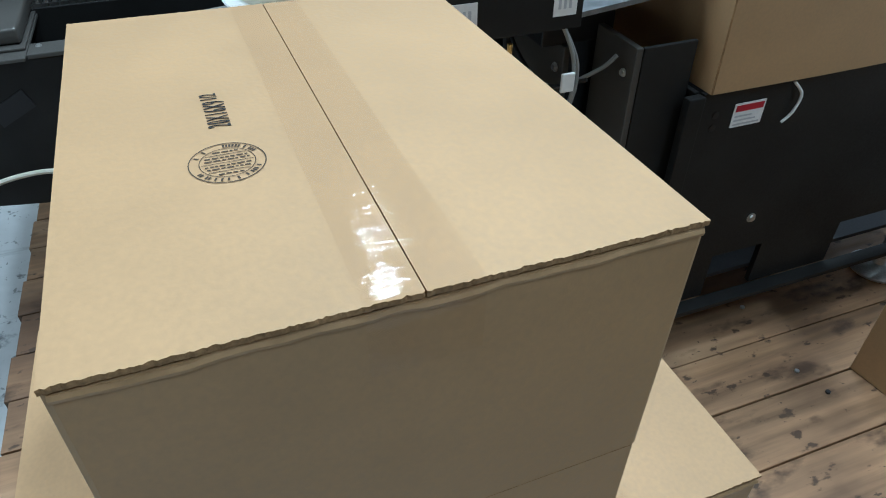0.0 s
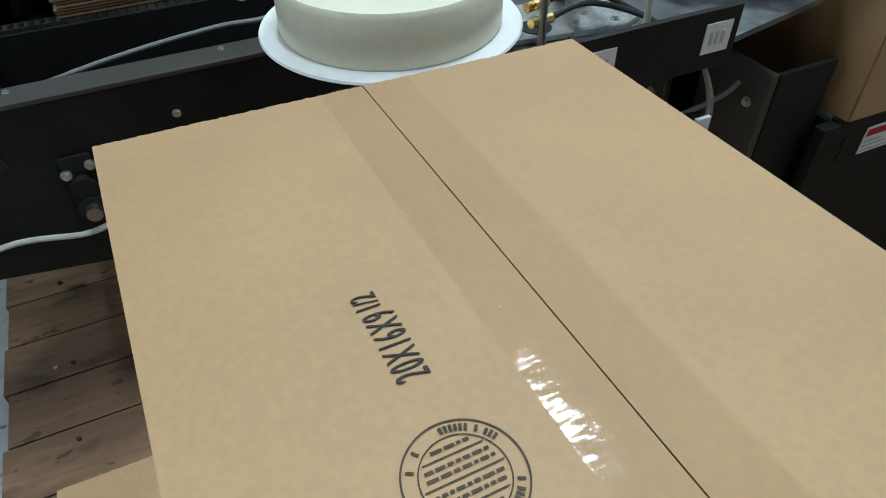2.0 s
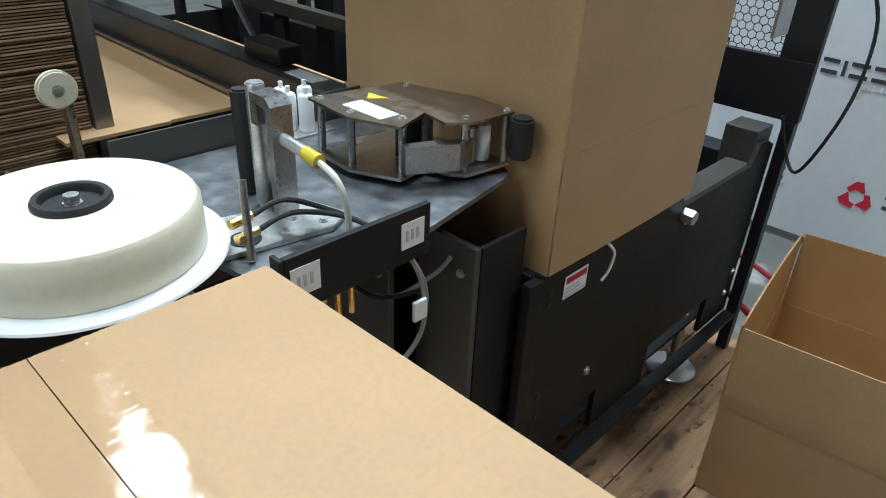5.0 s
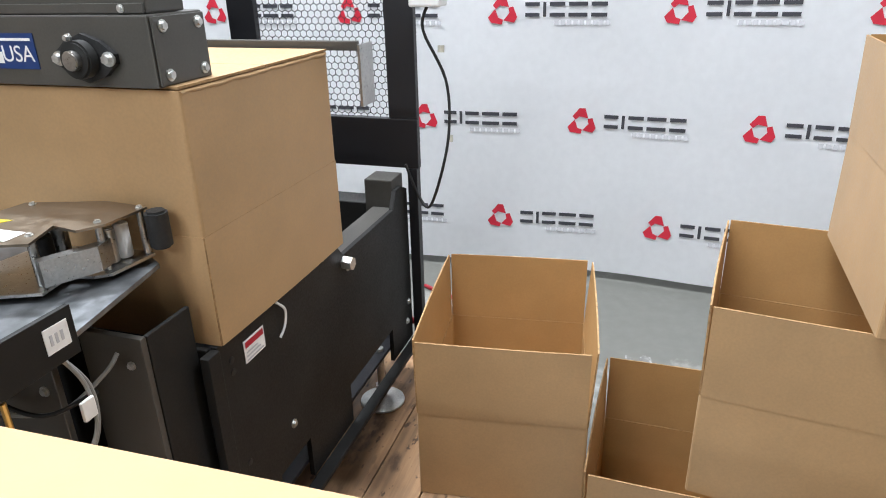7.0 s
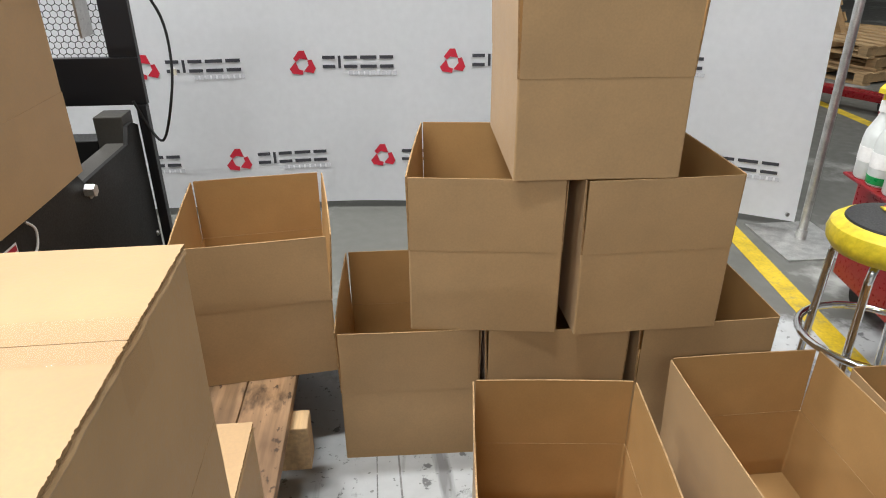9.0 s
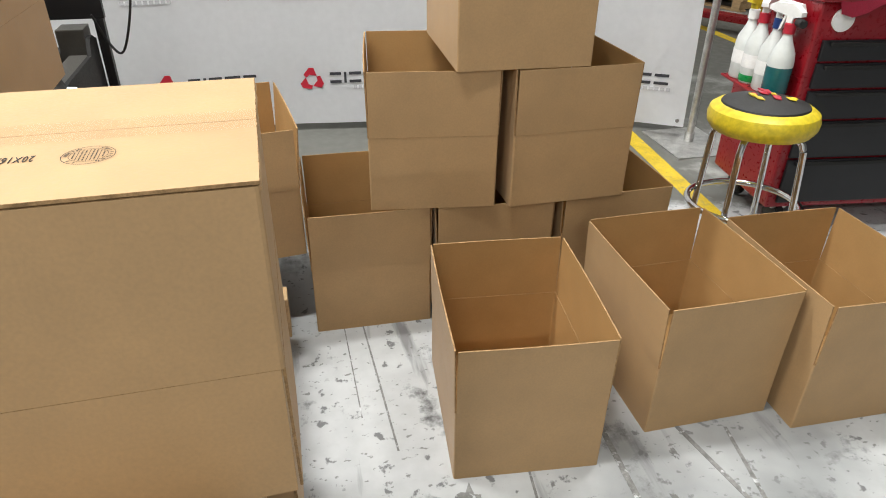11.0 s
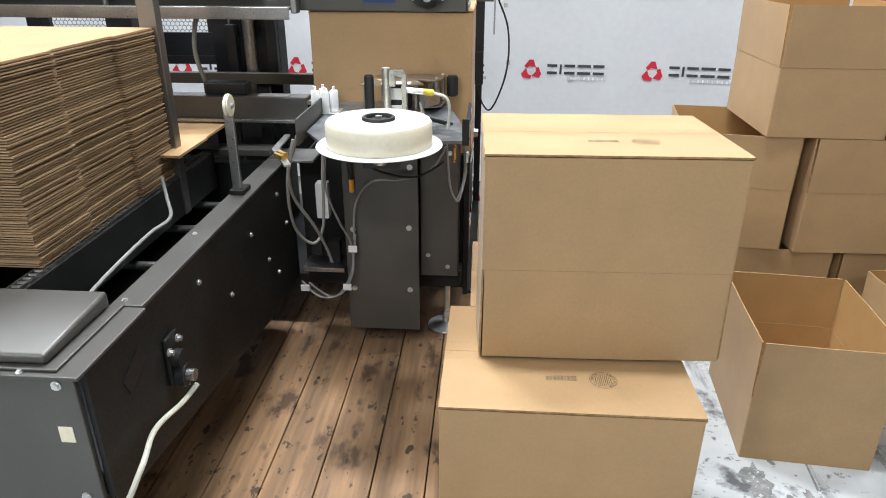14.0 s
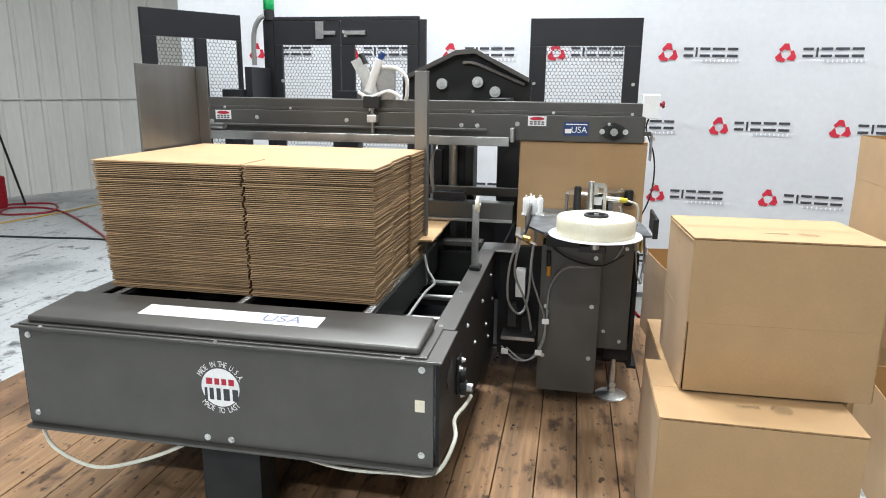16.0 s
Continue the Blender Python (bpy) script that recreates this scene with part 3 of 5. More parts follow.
open_carton(by_corner((1.208, 0.004), -7.5, 0.4615), "empty open cardboard box in the second row of a pyramid", (0.003, 0.003, 0.003, 0.003)).scale = (1, 1, 1.02)
open_carton(by_corner((1.137, -0.449), 1.4, 0.4615), "empty open cardboard box in the second row, beside its twin", (0.003, 0.004, 0.003, 0.003)).scale = (1, 1.01, 1.02)
open_carton(by_corner((1.148, -0.265), -1.8, 0.919), "open cardboard box on top of a pyramid of boxes", (0.006, 0.010, 0.006, 0.006)).scale = (1, 1.025, 1.03)
open_carton(by_corner((0.468, -0.099), -5.6, 0), "empty open cardboard box on the grey floor, alone in front", (0.004, 0.004, 0.003, 0.003))
open_carton(by_corner((0.512, -0.693), 0.6, 0), "empty open cardboard box on the floor beside its neighbour", (0.006, 0.006, 0.004, 0.004))
open_carton(by_corner((0.432, -1.130), -1.5, 0), "empty open cardboard box on the floor near the stool", (0.006, 0.006, 0.004, 0.004))

# ---- printed backdrop ----
def sheet_x(y, z):
    bend = 0.0 if y > -0.3 else 0.147 * (-0.3 - y) ** 2
    return 3.2 - bend + 0.018 * math.sin(3.1 * y + 0.9 * z) + 0.010 * math.sin(6.7 * y - 2.2 * z) + 0.02 * math.sin(1.3 * z + 0.5 * y)


BY0, BY1, BZ0, BZ1 = -2.085, 4.30, 0.045, 3.2
backdrop = thing("printed_backdrop", pose(0, 0, 0), "white vinyl backdrop sheet printed with repeated red and charcoal marks", "backdrop")
bb = bmesh.new()
ny, nz = 130, 60
g = [[bb.verts.new((sheet_x(BY0 + (BY1 - BY0) * i / ny, BZ0 + (BZ1 - BZ0) * j / nz), BY0 + (BY1 - BY0) * i / ny, BZ0 + (BZ1 - BZ0) * j / nz)) for j in range(nz + 1)] for i in range(ny + 1)]
for i in range(ny):
    for j in range(nz):
        bb.faces.new((g[i][j], g[i + 1][j], g[i + 1][j + 1], g[i][j + 1]))
bmesh.ops.solidify(bb, geom=bb.faces[:], thickness=0.002)
part("sheet", bb, VINYL, backdrop, smooth=True)


def on_sheet(bm, pts):
    """Flat print 5 mm in front of the sheet, pts in (y, z)."""
    bm.faces.new([bm.verts.new((sheet_x(y, z) - 0.005, y, z)) for y, z in pts])


def mark(cy, cz):
    red = bmesh.new()
    for k in range(3):
        a = radians(90 + 120 * k)
        pts = []
        for u, v in ((0.022, -0.030), (0.070, -0.014), (0.070, 0.014), (0.030, 0.046), (0.014, 0.030), (0.030, 0.012)):
            pts.append((cy - (u * math.cos(a) - v * math.sin(a)), cz - 0.008 + u * math.sin(a) + v * math.cos(a)))
        on_sheet(red, pts)
    part("red_mark", red, RED, backdrop)
    dark = bmesh.new()
    y = cy - 0.105
    for w in (0.066, 0.014, 0.070, 0.086, 0.072):
        if w < 0.02:
            on_sheet(dark, [(y, cz - 0.030), (y - w, cz - 0.030), (y - w, cz + 0.034), (y, cz + 0.034)])
        else:
            for z in (cz + 0.034, cz - 0.013):
                on_sheet(dark, [(y, z - 0.017), (y - w, z - 0.017), (y - w, z), (y, z)])
        y -= w + 0.016
    part("charcoal_bars", dark, PRINT_DARK, backdrop)
    grey = bmesh.new()
    y = cy - 0.24
    for k in range(9):
        on_sheet(grey, [(y, cz - 0.066), (y - 0.020, cz - 0.066), (y - 0.020, cz - 0.046), (y, cz - 0.046)])
        y -= 0.029
    part("grey_bars", grey, PRINT_GREY, backdrop)


for row, cz in enumerate((0.318, 0.826, 1.336, 1.848, 2.36, 2.87)):
    for k in range(-4, 5):
        cy = (0.085 if row % 2 == 0 else 0.485) + 0.79 * k
        if BY0 + 0.52 < cy and cy + 0.08 < BY1:
            mark(cy, cz)
part("edge_grommet", rod((sheet_x(-2.05, 0.08) - 0.006, -2.05, 0.08), (sheet_x(-2.05, 0.08) + 0.004, -2.05, 0.08), 0.011), METAL, backdrop)

# ---- carton erector: hopper conveyor ----
def maker(owner, base):
    def add(name, bm, m=STEEL_GREY, label="", smooth=False, under=None):
        bm.transform(Matrix.Translation((0, 0, -base)))
        return part(name, bm, m, under or owner, label, smooth)
    return add


def bolt(add, p, axis, r=0.007, h=0.006, m=None):
    d = {"x": Vector((-1, 0, 0)), "y": Vector((0, -1, 0)), "z": Vector((0, 0, 1))}[axis]
    p = Vector(p)
    bm = rod(p - d * 0.001, p + d * h * 0.35, r * 1.5, seg=14)
    rod(p + d * h * 0.35, p + d * h, r, bm, seg=6)
    return add("bolt", bm, m or ZINC)


hop = thing("box_hopper", pose(0, 0, DECK), "grey enamelled steel hopper conveyor of a carton erector", "machine", "carton erector")
hp = maker(hop, DECK)
hp("front_panel", box(-0.505, -0.493, 1.425, 2.602, 0.633, 0.926, 0.002))
hp("panel_foot", box(-0.520, -0.470, 1.416, 2.606, 0.622, 0.6315, 0.002))
hp("front_lip", box(-0.528, -0.30, 1.400, 2.606, 0.9275, 0.934, 0.002))
cover = prism([(-0.506, 0.9400), (-0.506, 0.9585), (-0.308, 0.9720), (-0.308, 0.9400)], "y", 1.462, 2.572)
bmesh.ops.bevel(cover, geom=cover.edges[:], offset=0.007, segments=3, affect="EDGES", profile=0.5)
hp("top_cover", cover, smooth=True)
hp("cover_flange", box(-0.516, -0.302, 1.440, 2.590, 0.9345, 0.9395, 0.002))
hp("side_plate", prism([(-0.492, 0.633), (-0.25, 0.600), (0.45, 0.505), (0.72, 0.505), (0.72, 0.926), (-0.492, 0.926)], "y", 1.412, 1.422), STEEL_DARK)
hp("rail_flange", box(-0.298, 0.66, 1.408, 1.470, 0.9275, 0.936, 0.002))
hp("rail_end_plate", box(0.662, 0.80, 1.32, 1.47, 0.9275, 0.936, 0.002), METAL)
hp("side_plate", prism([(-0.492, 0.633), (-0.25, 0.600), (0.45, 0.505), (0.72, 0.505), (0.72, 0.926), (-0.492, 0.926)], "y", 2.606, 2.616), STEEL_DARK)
hp("rail_flange", box(-0.298, 0.72, 2.56, 2.62, 0.9275, 0.936, 0.002))
for y in (1.655, 2.05, 2.46):
    hp("inner_rail", box(-0.325, 0.70, y, y + 0.035, 0.83, 0.944, 0.002), STEEL_DARK)
    ch = bmesh.new()
    for k in range(58):
        x = -0.315 + k * 0.0175
        rod((x, y + 0.008, 0.948), (x, y + 0.026, 0.948), 0.0042, ch, seg=8)
        box(x - 0.006, x + 0.010, y + 0.004, y + 0.007, 0.944, 0.952, bm=ch)
        box(x - 0.006, x + 0.010, y + 0.027, y + 0.030, 0.944, 0.952, bm=ch)
    hp("roller_chain", ch, METAL, "oily steel roller chain")
hp("bottom_pan", box(-0.490, 0.70, 1.424, 2.604, 0.660, 0.666), BLACK)
for x in (-0.1, 0.15, 0.4, 0.6):
    hp("cross_shaft", rod((x, 1.424, 0.80), (x, 2.604, 0.80), 0.011), METAL, smooth=True)
hp("leg", box(-0.43, -0.33, 1.94, 2.12, DECK, 0.632, 0.003), STEEL_DARK)
hp("leg", box(0.30, 0.38, 1.98, 2.08, DECK, 0.667, 0.003), STEEL_DARK)
for y in (1.455, 2.575):
    for z in (0.668, 0.902):
        bolt(hp, (-0.505, y, z), "x", 0.006)
for y in (1.98, 2.05):
    bolt(hp, (-0.505, y, 0.650), "x", 0.006)
for y in (1.50, 2.0, 2.52):
    bolt(hp, (-0.518, y, 0.934), "z", 0.004, 0.004)
for x in (-0.28, 0.05, 0.35):
    bolt(hp, (x, 1.45, 0.936), "z", 0.004, 0.004)
for x, z in ((-0.05, 0.86), (0.12, 0.74), (0.3, 0.83), (0.42, 0.7), (0.5, 0.62), (0.55, 0.86), (0.62, 0.74)):
    bolt(hp, (x, 1.412, z), "y", 0.005)
# drive shaft bearing on the side plate
# Black sheet laid on the side plate as the dark of an open slot.
sl = prism([(-0.40, 0.835), (-0.385, 0.80), (-0.315, 0.835), (-0.33, 0.872)], "y", 1.4095, 1.4115)
hp("slot", sl, BLACK)
be = rod((-0.225, 1.412, 0.775), (-0.225, 1.385, 0.775), 0.020, seg=20)
box(-0.25, -0.20, 1.402, 1.4115, 0.72, 0.83, 0.004, bm=be)
hp("bearing", be, STEEL_DARK, smooth=True)
hp("shaft_stub", rod((-0.225, 1.405, 0.735), (-0.225, 1.365, 0.735), 0.013, seg=16), METAL, smooth=True)
hp("lock_collar", rod((-0.225, 1.40, 0.735), (-0.225, 1.382, 0.735), 0.024, seg=20), RUBBER, smooth=True)
for dx, z in ((0.02, 0.81), (-0.02, 0.80), (0.02, 0.70)):
    bolt(hp, (-0.225 + dx, 1.402, z), "y", 0.006, 0.010)
# decals
hp("paper_tag", box(-0.5065, -0.5052, 1.447, 1.472, 0.788, 0.820), mat("cream_label", (0.72, 0.66, 0.5), 0.5))
dc = lathe([(0.0545, 0.0), (0.0545, 0.0006)], 48)
dc.transform(Matrix.Translation((-0.5053, 2.002, 0.800)) @ Matrix.Rotation(radians(-90), 4, "Y"))
decal = hp("round_decal", dc, LABEL, "round white decal with a lettered ring")
on_panel = Matrix.Translation((-0.5060, 2.002, 0.800 - DECK)) @ pose(0, 0, 0, 90, 0, -90)
for words, start, step, flip in (("MADE IN THE U.S.A.", 148, -7.4, 1), ("MADE TO LAST", 224, 8.2, -1)):
    for k, ch in enumerate(words):
        if ch != " ":
            a = radians(start + step * k)
            writing(ch, 0.0235, on_panel @ Matrix.Translation((0.0665 * math.cos(a), 0.0665 * math.sin(a), 0)) @ Matrix.Rotation(a - flip * math.pi / 2, 4, "Z"), LABEL, hop, "ring_letter", squeeze=0.66)
rg = bmesh.new()
for a, b_ in ((-0.050, -0.034), (-0.026, -0.008), (0.000, 0.012), (0.020, 0.032), (0.038, 0.046)):
    rg.faces.new([rg.verts.new((-0.5064, 2.002 + p, 0.8 + q)) for p, q in ((a, -0.036), (b_, -0.036), (b_, -0.002), (a, -0.002))])
hp("dark_print", rg, PRINT_DARK, under=decal)
rg = bmesh.new()
for a, b_ in ((-0.040, -0.024), (-0.018, -0.004), (0.002, 0.016), (0.022, 0.040)):
    rg.faces.new([rg.verts.new((-0.5064, 2.002 + p, 0.8 + q)) for p, q in ((a, 0.008), (b_, 0.008), (b_, 0.026), (a, 0.026))])
hp("red_print", rg, RED, under=decal)
lean_m = Matrix.Translation((-0.404, 2.015, 0.9657)) @ Matrix.Rotation(radians(-3.9), 4, "Y")
strip = hp("name_strip", box(-0.034, 0.034, -0.262, 0.262, 0.0004, 0.0012, m=lean_m), LABEL, "long white label strip on the cover")
for a in (0.24, 0.19, 0.14, 0.09, 0.04, -0.03):
    hp("strip_bar", box(-0.016, 0.016, a - 0.04, a, 0.0013, 0.0017, m=lean_m), PRINT_PALE, under=strip)
writing("USA", 0.062, Matrix.Translation((0, 0, -DECK)) @ lean_m @ pose(0, -0.15, 0.0016, 0, 0, -90), PRINT_BLUE, hop, "strip_lettering")
# guides
hp("guide_post", box(0.440, 0.475, 1.650, 1.698, 0.83, 1.640, 0.002), PLATE)
hp("guide_plate", box(0.084, 0.46, 2.575, 2.583, 0.945, 1.650, 0.001), PLATE)
hp("guide_flange", box(0.452, 0.460, 2.530, 2.574, 0.945, 1.650, 0.001), PLATE)
guide_bar = hp("sensor_bar", box(0.335, 0.347, 1.435, 1.460, 0.936, 1.175, 0.002), METAL)
pd = rod((0.330, 1.434, 1.178), (0.330, 1.446, 1.178), 0.030, seg=28, bevel=0.003)
hp("guide_wheel", pd, FILM, "cream plastic guide wheel", smooth=True, under=guide_bar)
bolt(hp, (0.330, 1.434, 1.178), "y", 0.006)
hp("bar_clamp", box(0.32, 0.38, 1.425, 1.465, 0.937, 0.950, 0.003), STEEL_DARK, under=guide_bar)
hz = [(-0.31, 1.60, 0.86), (-0.12, 1.585, 0.90), (0.06, 1.57, 0.925), (0.16, 1.56, 0.93), (0.24, 1.60, 0.95), (0.27, 1.62, 1.0)]
hp("air_hose", tube(hz, 0.0045), HOSE_CLEAR, smooth=True)

# ---- stack of flat blanks ----
stackt = thing("stack_of_blanks", pose(0, 0, 0.953), "tall stack of flattened brown corrugated carton blanks", "cardboard stack")
rs = random.Random(9)
nb = 70
hb = (1.357 - 0.953) / nb


def slotted(x0, x1, y0, y1, z0, z1, ym, depth, inset):
    """One flat blank: notched at the flap slots along its short ends and at its middle fold."""
    xa, xb = x0 + (x1 - x0) * 0.314, x0 + (x1 - x0) * 0.686
    out = [(x0, y0), (xa - 0.003, y0), (xa, y0 + inset), (xb, y0 + inset), (xb + 0.003, y0), (x1, y0), (x1, y1), (x0, y1), (x0, ym + 0.004), (x0 + depth, ym + 0.004), (x0 + depth, ym - 0.004), (x0, ym - 0.004)]
    return prism(out, "z", z0, z1)


for k in range(nb):
    z0 = k * hb
    dx, dy = rs.uniform(-0.0035, 0.0035), rs.uniform(-0.0035, 0.0035)
    lean = 0.018 * (1 - k / nb)
    last = k == nb - 1
    part("blank", slotted(-0.208 + lean + dx, 0.436, 1.660 + dy + 0.3 * lean, 2.552 + dy - lean, z0 + 0.0010, z0 + hb - (0 if last else 0.0016), 2.062 + dy, 0.16, 0.010), KRAFT if last else BLANK, stackt)

# ---- carton erector: main frame ----
frame_t = thing("carton_erector_frame", pose(0, 0, DECK), "dark grey steel base frame of a carton erector", "machine", "carton erector")
fr = maker(frame_t, DECK)
zb = 0.425
outline = [(0.795, zb), (0.93, zb), (0.93, 0.535), (1.06, 0.535), (1.06, zb), (1.28, zb), (1.28, 0.535), (1.58, 0.535), (1.58, zb), (1.745, zb), (1.745, 0.925), (1.70, 0.945), (1.66, 0.945), (1.63, 0.895), (1.30, 0.895), (1.27, 0.930), (0.795, 0.930)]
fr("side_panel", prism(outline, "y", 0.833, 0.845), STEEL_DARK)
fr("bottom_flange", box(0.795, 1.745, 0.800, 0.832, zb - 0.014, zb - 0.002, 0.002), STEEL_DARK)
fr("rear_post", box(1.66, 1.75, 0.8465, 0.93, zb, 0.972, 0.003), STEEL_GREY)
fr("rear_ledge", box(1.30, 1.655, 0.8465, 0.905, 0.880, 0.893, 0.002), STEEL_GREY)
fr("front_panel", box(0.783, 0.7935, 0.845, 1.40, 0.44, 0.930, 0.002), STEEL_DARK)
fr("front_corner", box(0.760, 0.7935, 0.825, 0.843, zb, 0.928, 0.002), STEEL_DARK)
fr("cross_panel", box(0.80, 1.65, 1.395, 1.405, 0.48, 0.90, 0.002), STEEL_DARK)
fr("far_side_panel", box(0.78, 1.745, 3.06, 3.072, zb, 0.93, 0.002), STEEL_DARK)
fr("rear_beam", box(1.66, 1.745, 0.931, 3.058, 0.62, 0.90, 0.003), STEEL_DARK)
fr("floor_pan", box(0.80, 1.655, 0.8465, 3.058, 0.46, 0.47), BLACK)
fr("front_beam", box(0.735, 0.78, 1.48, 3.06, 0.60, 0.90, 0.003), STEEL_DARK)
# feed rails
fr("feed_rail", box(0.775, 0.835, 1.352, 3.06, 1.098, 1.112, 0.002), METAL)
fr("feed_rail_side", box(0.762, 0.774, 1.352, 3.06, 1.040, 1.112, 0.002), STEEL_GREY)
fr("rail_lip", box(0.742, 0.761, 1.352, 3.06, 1.034, 1.045, 0.002), METAL)
fr("lower_rail", box(0.70, 0.775, 1.47, 3.06, 0.935, 0.955, 0.002), STEEL_GREY)
fr("rear_rail", box(1.22, 1.255, 1.352, 3.06, 1.07, 1.11, 0.002), STEEL_GREY)
for y in (1.62, 2.2, 2.9):
    fr("rail_bracket", box(0.79, 0.815, y, y + 0.05, 0.931, 1.097, 0.002), STEEL_DARK)
    fr("rail_bracket", box(1.225, 1.25, y, y + 0.05, 0.46, 1.069, 0.002), STEEL_DARK)
# upright tower behind the feed
for y0, y1, x in ((1.60, 1.79, 1.34), (1.38, 1.50, 1.46), (1.86, 1.93, 1.50), (2.25, 2.36, 1.46), (2.9, 3.02, 1.46)):
    fr("upright", box(x, x + 0.10, y0, y1, 0.471, 1.56, 0.003), BLACK if y0 != 1.60 else STEEL_DARK)
fr("cylinder_block", box(1.30, 1.339, 1.60, 1.64, 1.05, 1.30, 0.004), STEEL_DARK)
fr("cylinder_block", box(1.30, 1.339, 1.76, 1.80, 1.06, 1.28, 0.004), BLACK)
fr("cylinder", rod((1.29, 1.70, 0.95), (1.29, 1.70, 1.45), 0.022, seg=18), METAL, smooth=True)
fr("valve_block", box(0.80, 0.86, 1.56, 1.70, 1.1125, 1.150, 0.004), BLACK)
fr("rail_label", box(0.785, 0.825, 1.42, 1.52, 1.1122, 1.1132), LABEL)
# feet
for x, y in ((0.772, 0.898), (1.555, 0.87), (1.60, 2.95), (0.80, 2.95)):
    ft = lathe([(0.068, 0.0), (0.068, 0.006), (0.062, 0.010), (0.020, 0.016), (0.012, 0.020), (0.012, 0.19)], 32, (x, y, DECK))
    rod((x, y, DECK + 0.045), (x, y, DECK + 0.062), 0.020, ft, seg=6)
    rod((x, y, DECK + 0.02), (x, y, DECK + 0.04), 0.016, ft, seg=20)
    fr("levelling_foot", ft, ZINC, "zinc levelling foot with a round pad", smooth=True)
fr("foot_bracket", box(0.715, 0.7825, 0.846, 0.945, 0.478, 0.540, 0.002), STEEL_DARK)
# Black discs on the uncut panel stand in for the dark of drilled holes.
for x, z in ((0.83, 0.885), (0.83, 0.86), (0.835, 0.65), (0.835, 0.60), (0.84, 0.48)):
    fr("hole", rod((x, 0.8335, z), (x, 0.8315, z), 0.007, seg=14), BLACK)
for x, z in ((1.0, 0.62), (1.70, 0.50), (1.32, 0.855), (1.72, 0.56)):
    bolt(fr, (x, 0.833, z), "y", 0.007)
hb_ = rod((1.30, 0.833, 0.875), (1.30, 0.808, 0.875), 0.017, seg=6)
fr("hex_knob", hb_, ZINC)
warn = fr("warning_label", box(0.868, 0.936, 0.8310, 0.8322, 0.853, 0.900), LABEL, "white warning label with a red heading")
fr("label_heading", box(0.872, 0.932, 0.8302, 0.8308, 0.884, 0.896), RED, under=warn)
lb = bmesh.new()
for k in range(3):
    box(0.873, 0.930 - 0.010 * k, 0.8302, 0.8308, 0.857 + 0.008 * k, 0.860 + 0.008 * k, bm=lb)
fr("label_print", lb, PRINT_GREY, under=warn)
fr("label_tie", tube([(0.985, 0.828, 0.925), (1.005, 0.822, 0.90), (1.0, 0.824, 0.865), (0.985, 0.828, 0.845)], 0.0028), WHITE, smooth=True)
# chain guard with triangular top
fr("chain_guard", prism([(1.96, 1.50), (1.96, 1.62), (1.69, 1.745), (1.60, 1.752), (1.33, 1.62), (1.33, 1.50)], "x", 1.30, 1.32), STEEL_DARK)
cg = prism([(1.95, 1.612), (1.69, 1.735), (1.60, 1.742), (1.34, 1.612), (1.34, 1.632), (1.60, 1.764), (1.69, 1.757), (1.95, 1.634)], "x", 1.26, 1.299)
fr("guard_rim", cg, STEEL_GREY)
for y, z in ((1.76, 1.60), (1.585, 1.61), (1.50, 1.565)):
    sp = rod((1.299, y, z), (1.275, y, z), 0.026, seg=20)
    rod((1.275, y, z), (1.262, y, z), 0.013, sp, seg=6)
    fr("sprocket", sp, ZINC, smooth=True)
fr("roller_chain", tube([(1.285, 1.66, 1.70), (1.285, 1.58, 1.69), (1.285, 1.36, 1.60)], 0.008), METAL, smooth=True)

# carton blank being fed and carton being taped
single("fed_carton_blank", slotted(0.37, 1.018, 1.612, 2.50, 1.022, 1.029, 2.05, 0.15, 0.006), [KRAFT], "flat brown carton blank lying on the feed rails", "cardboard blank")
ebox = closed_carton(pose(1.046, 1.080, 0.931, 0, 0, 90.0), "brown cardboard box upright in the machine under the top beam", 21, (0.001, 0.001, 0.001, 0.001), tape=False, g=0.001)
ebox.scale = (1, 1.195, 1)

# ---- top beam ----
beam = thing("compression_beam", pose(0, 0, 1.38), "grey enamelled steel top beam with labels and bearing", "machine beam", "carton erector")
plain = maker(beam, 1.38)
SET_BACK = Matrix.Translation((0.086, 1.10, 1.57)) @ Matrix.Diagonal((1, 1.031, 1.031, 1)) @ Matrix.Translation((0, -1.10, -1.57))


def bt(name, bm, m=STEEL_GREY, label="", smooth=False, under=None):
    """A part of the beam, drawn at a nominal place and set back onto the machine's centre line."""
    bm.transform(SET_BACK)
    return plain(name, bm, m, label, smooth, under)



bt("beam_body", box(0.702, 0.828, 0.853, 2.95, 1.381, 1.482, 0.003))
bt("upper_channel", box(0.715, 0.80, 0.862, 2.95, 1.4825, 1.531, 0.003))
bt("channel_lip", box(0.709, 0.7145, 0.864, 2.95, 1.4835, 1.497, 0.001))
bt("lower_guide", box(0.640, 0.701, 1.365, 2.92, 1.385, 1.393, 0.002))
bt("lower_guide_lip", box(0.632, 0.639, 1.365, 2.92, 1.360, 1.395, 0.002), METAL)
bt("ledge", box(0.672, 0.701, 1.46, 2.92, 1.415, 1.424, 0.002))
bt("guide_end", box(0.655, 0.700, 1.348, 1.364, 1.375, 1.43, 0.003), METAL)
bt("end_cap", box(0.705, 0.825, 0.8485, 0.852, 1.384, 1.479, 0.001))
bt("support_arm", box(0.83, 1.30, 2.30, 2.38, 1.42, 1.48, 0.003), STEEL_DARK)
bt("support_arm", box(0.83, 1.45, 1.40, 1.47, 1.485, 1.54, 0.003), STEEL_DARK)
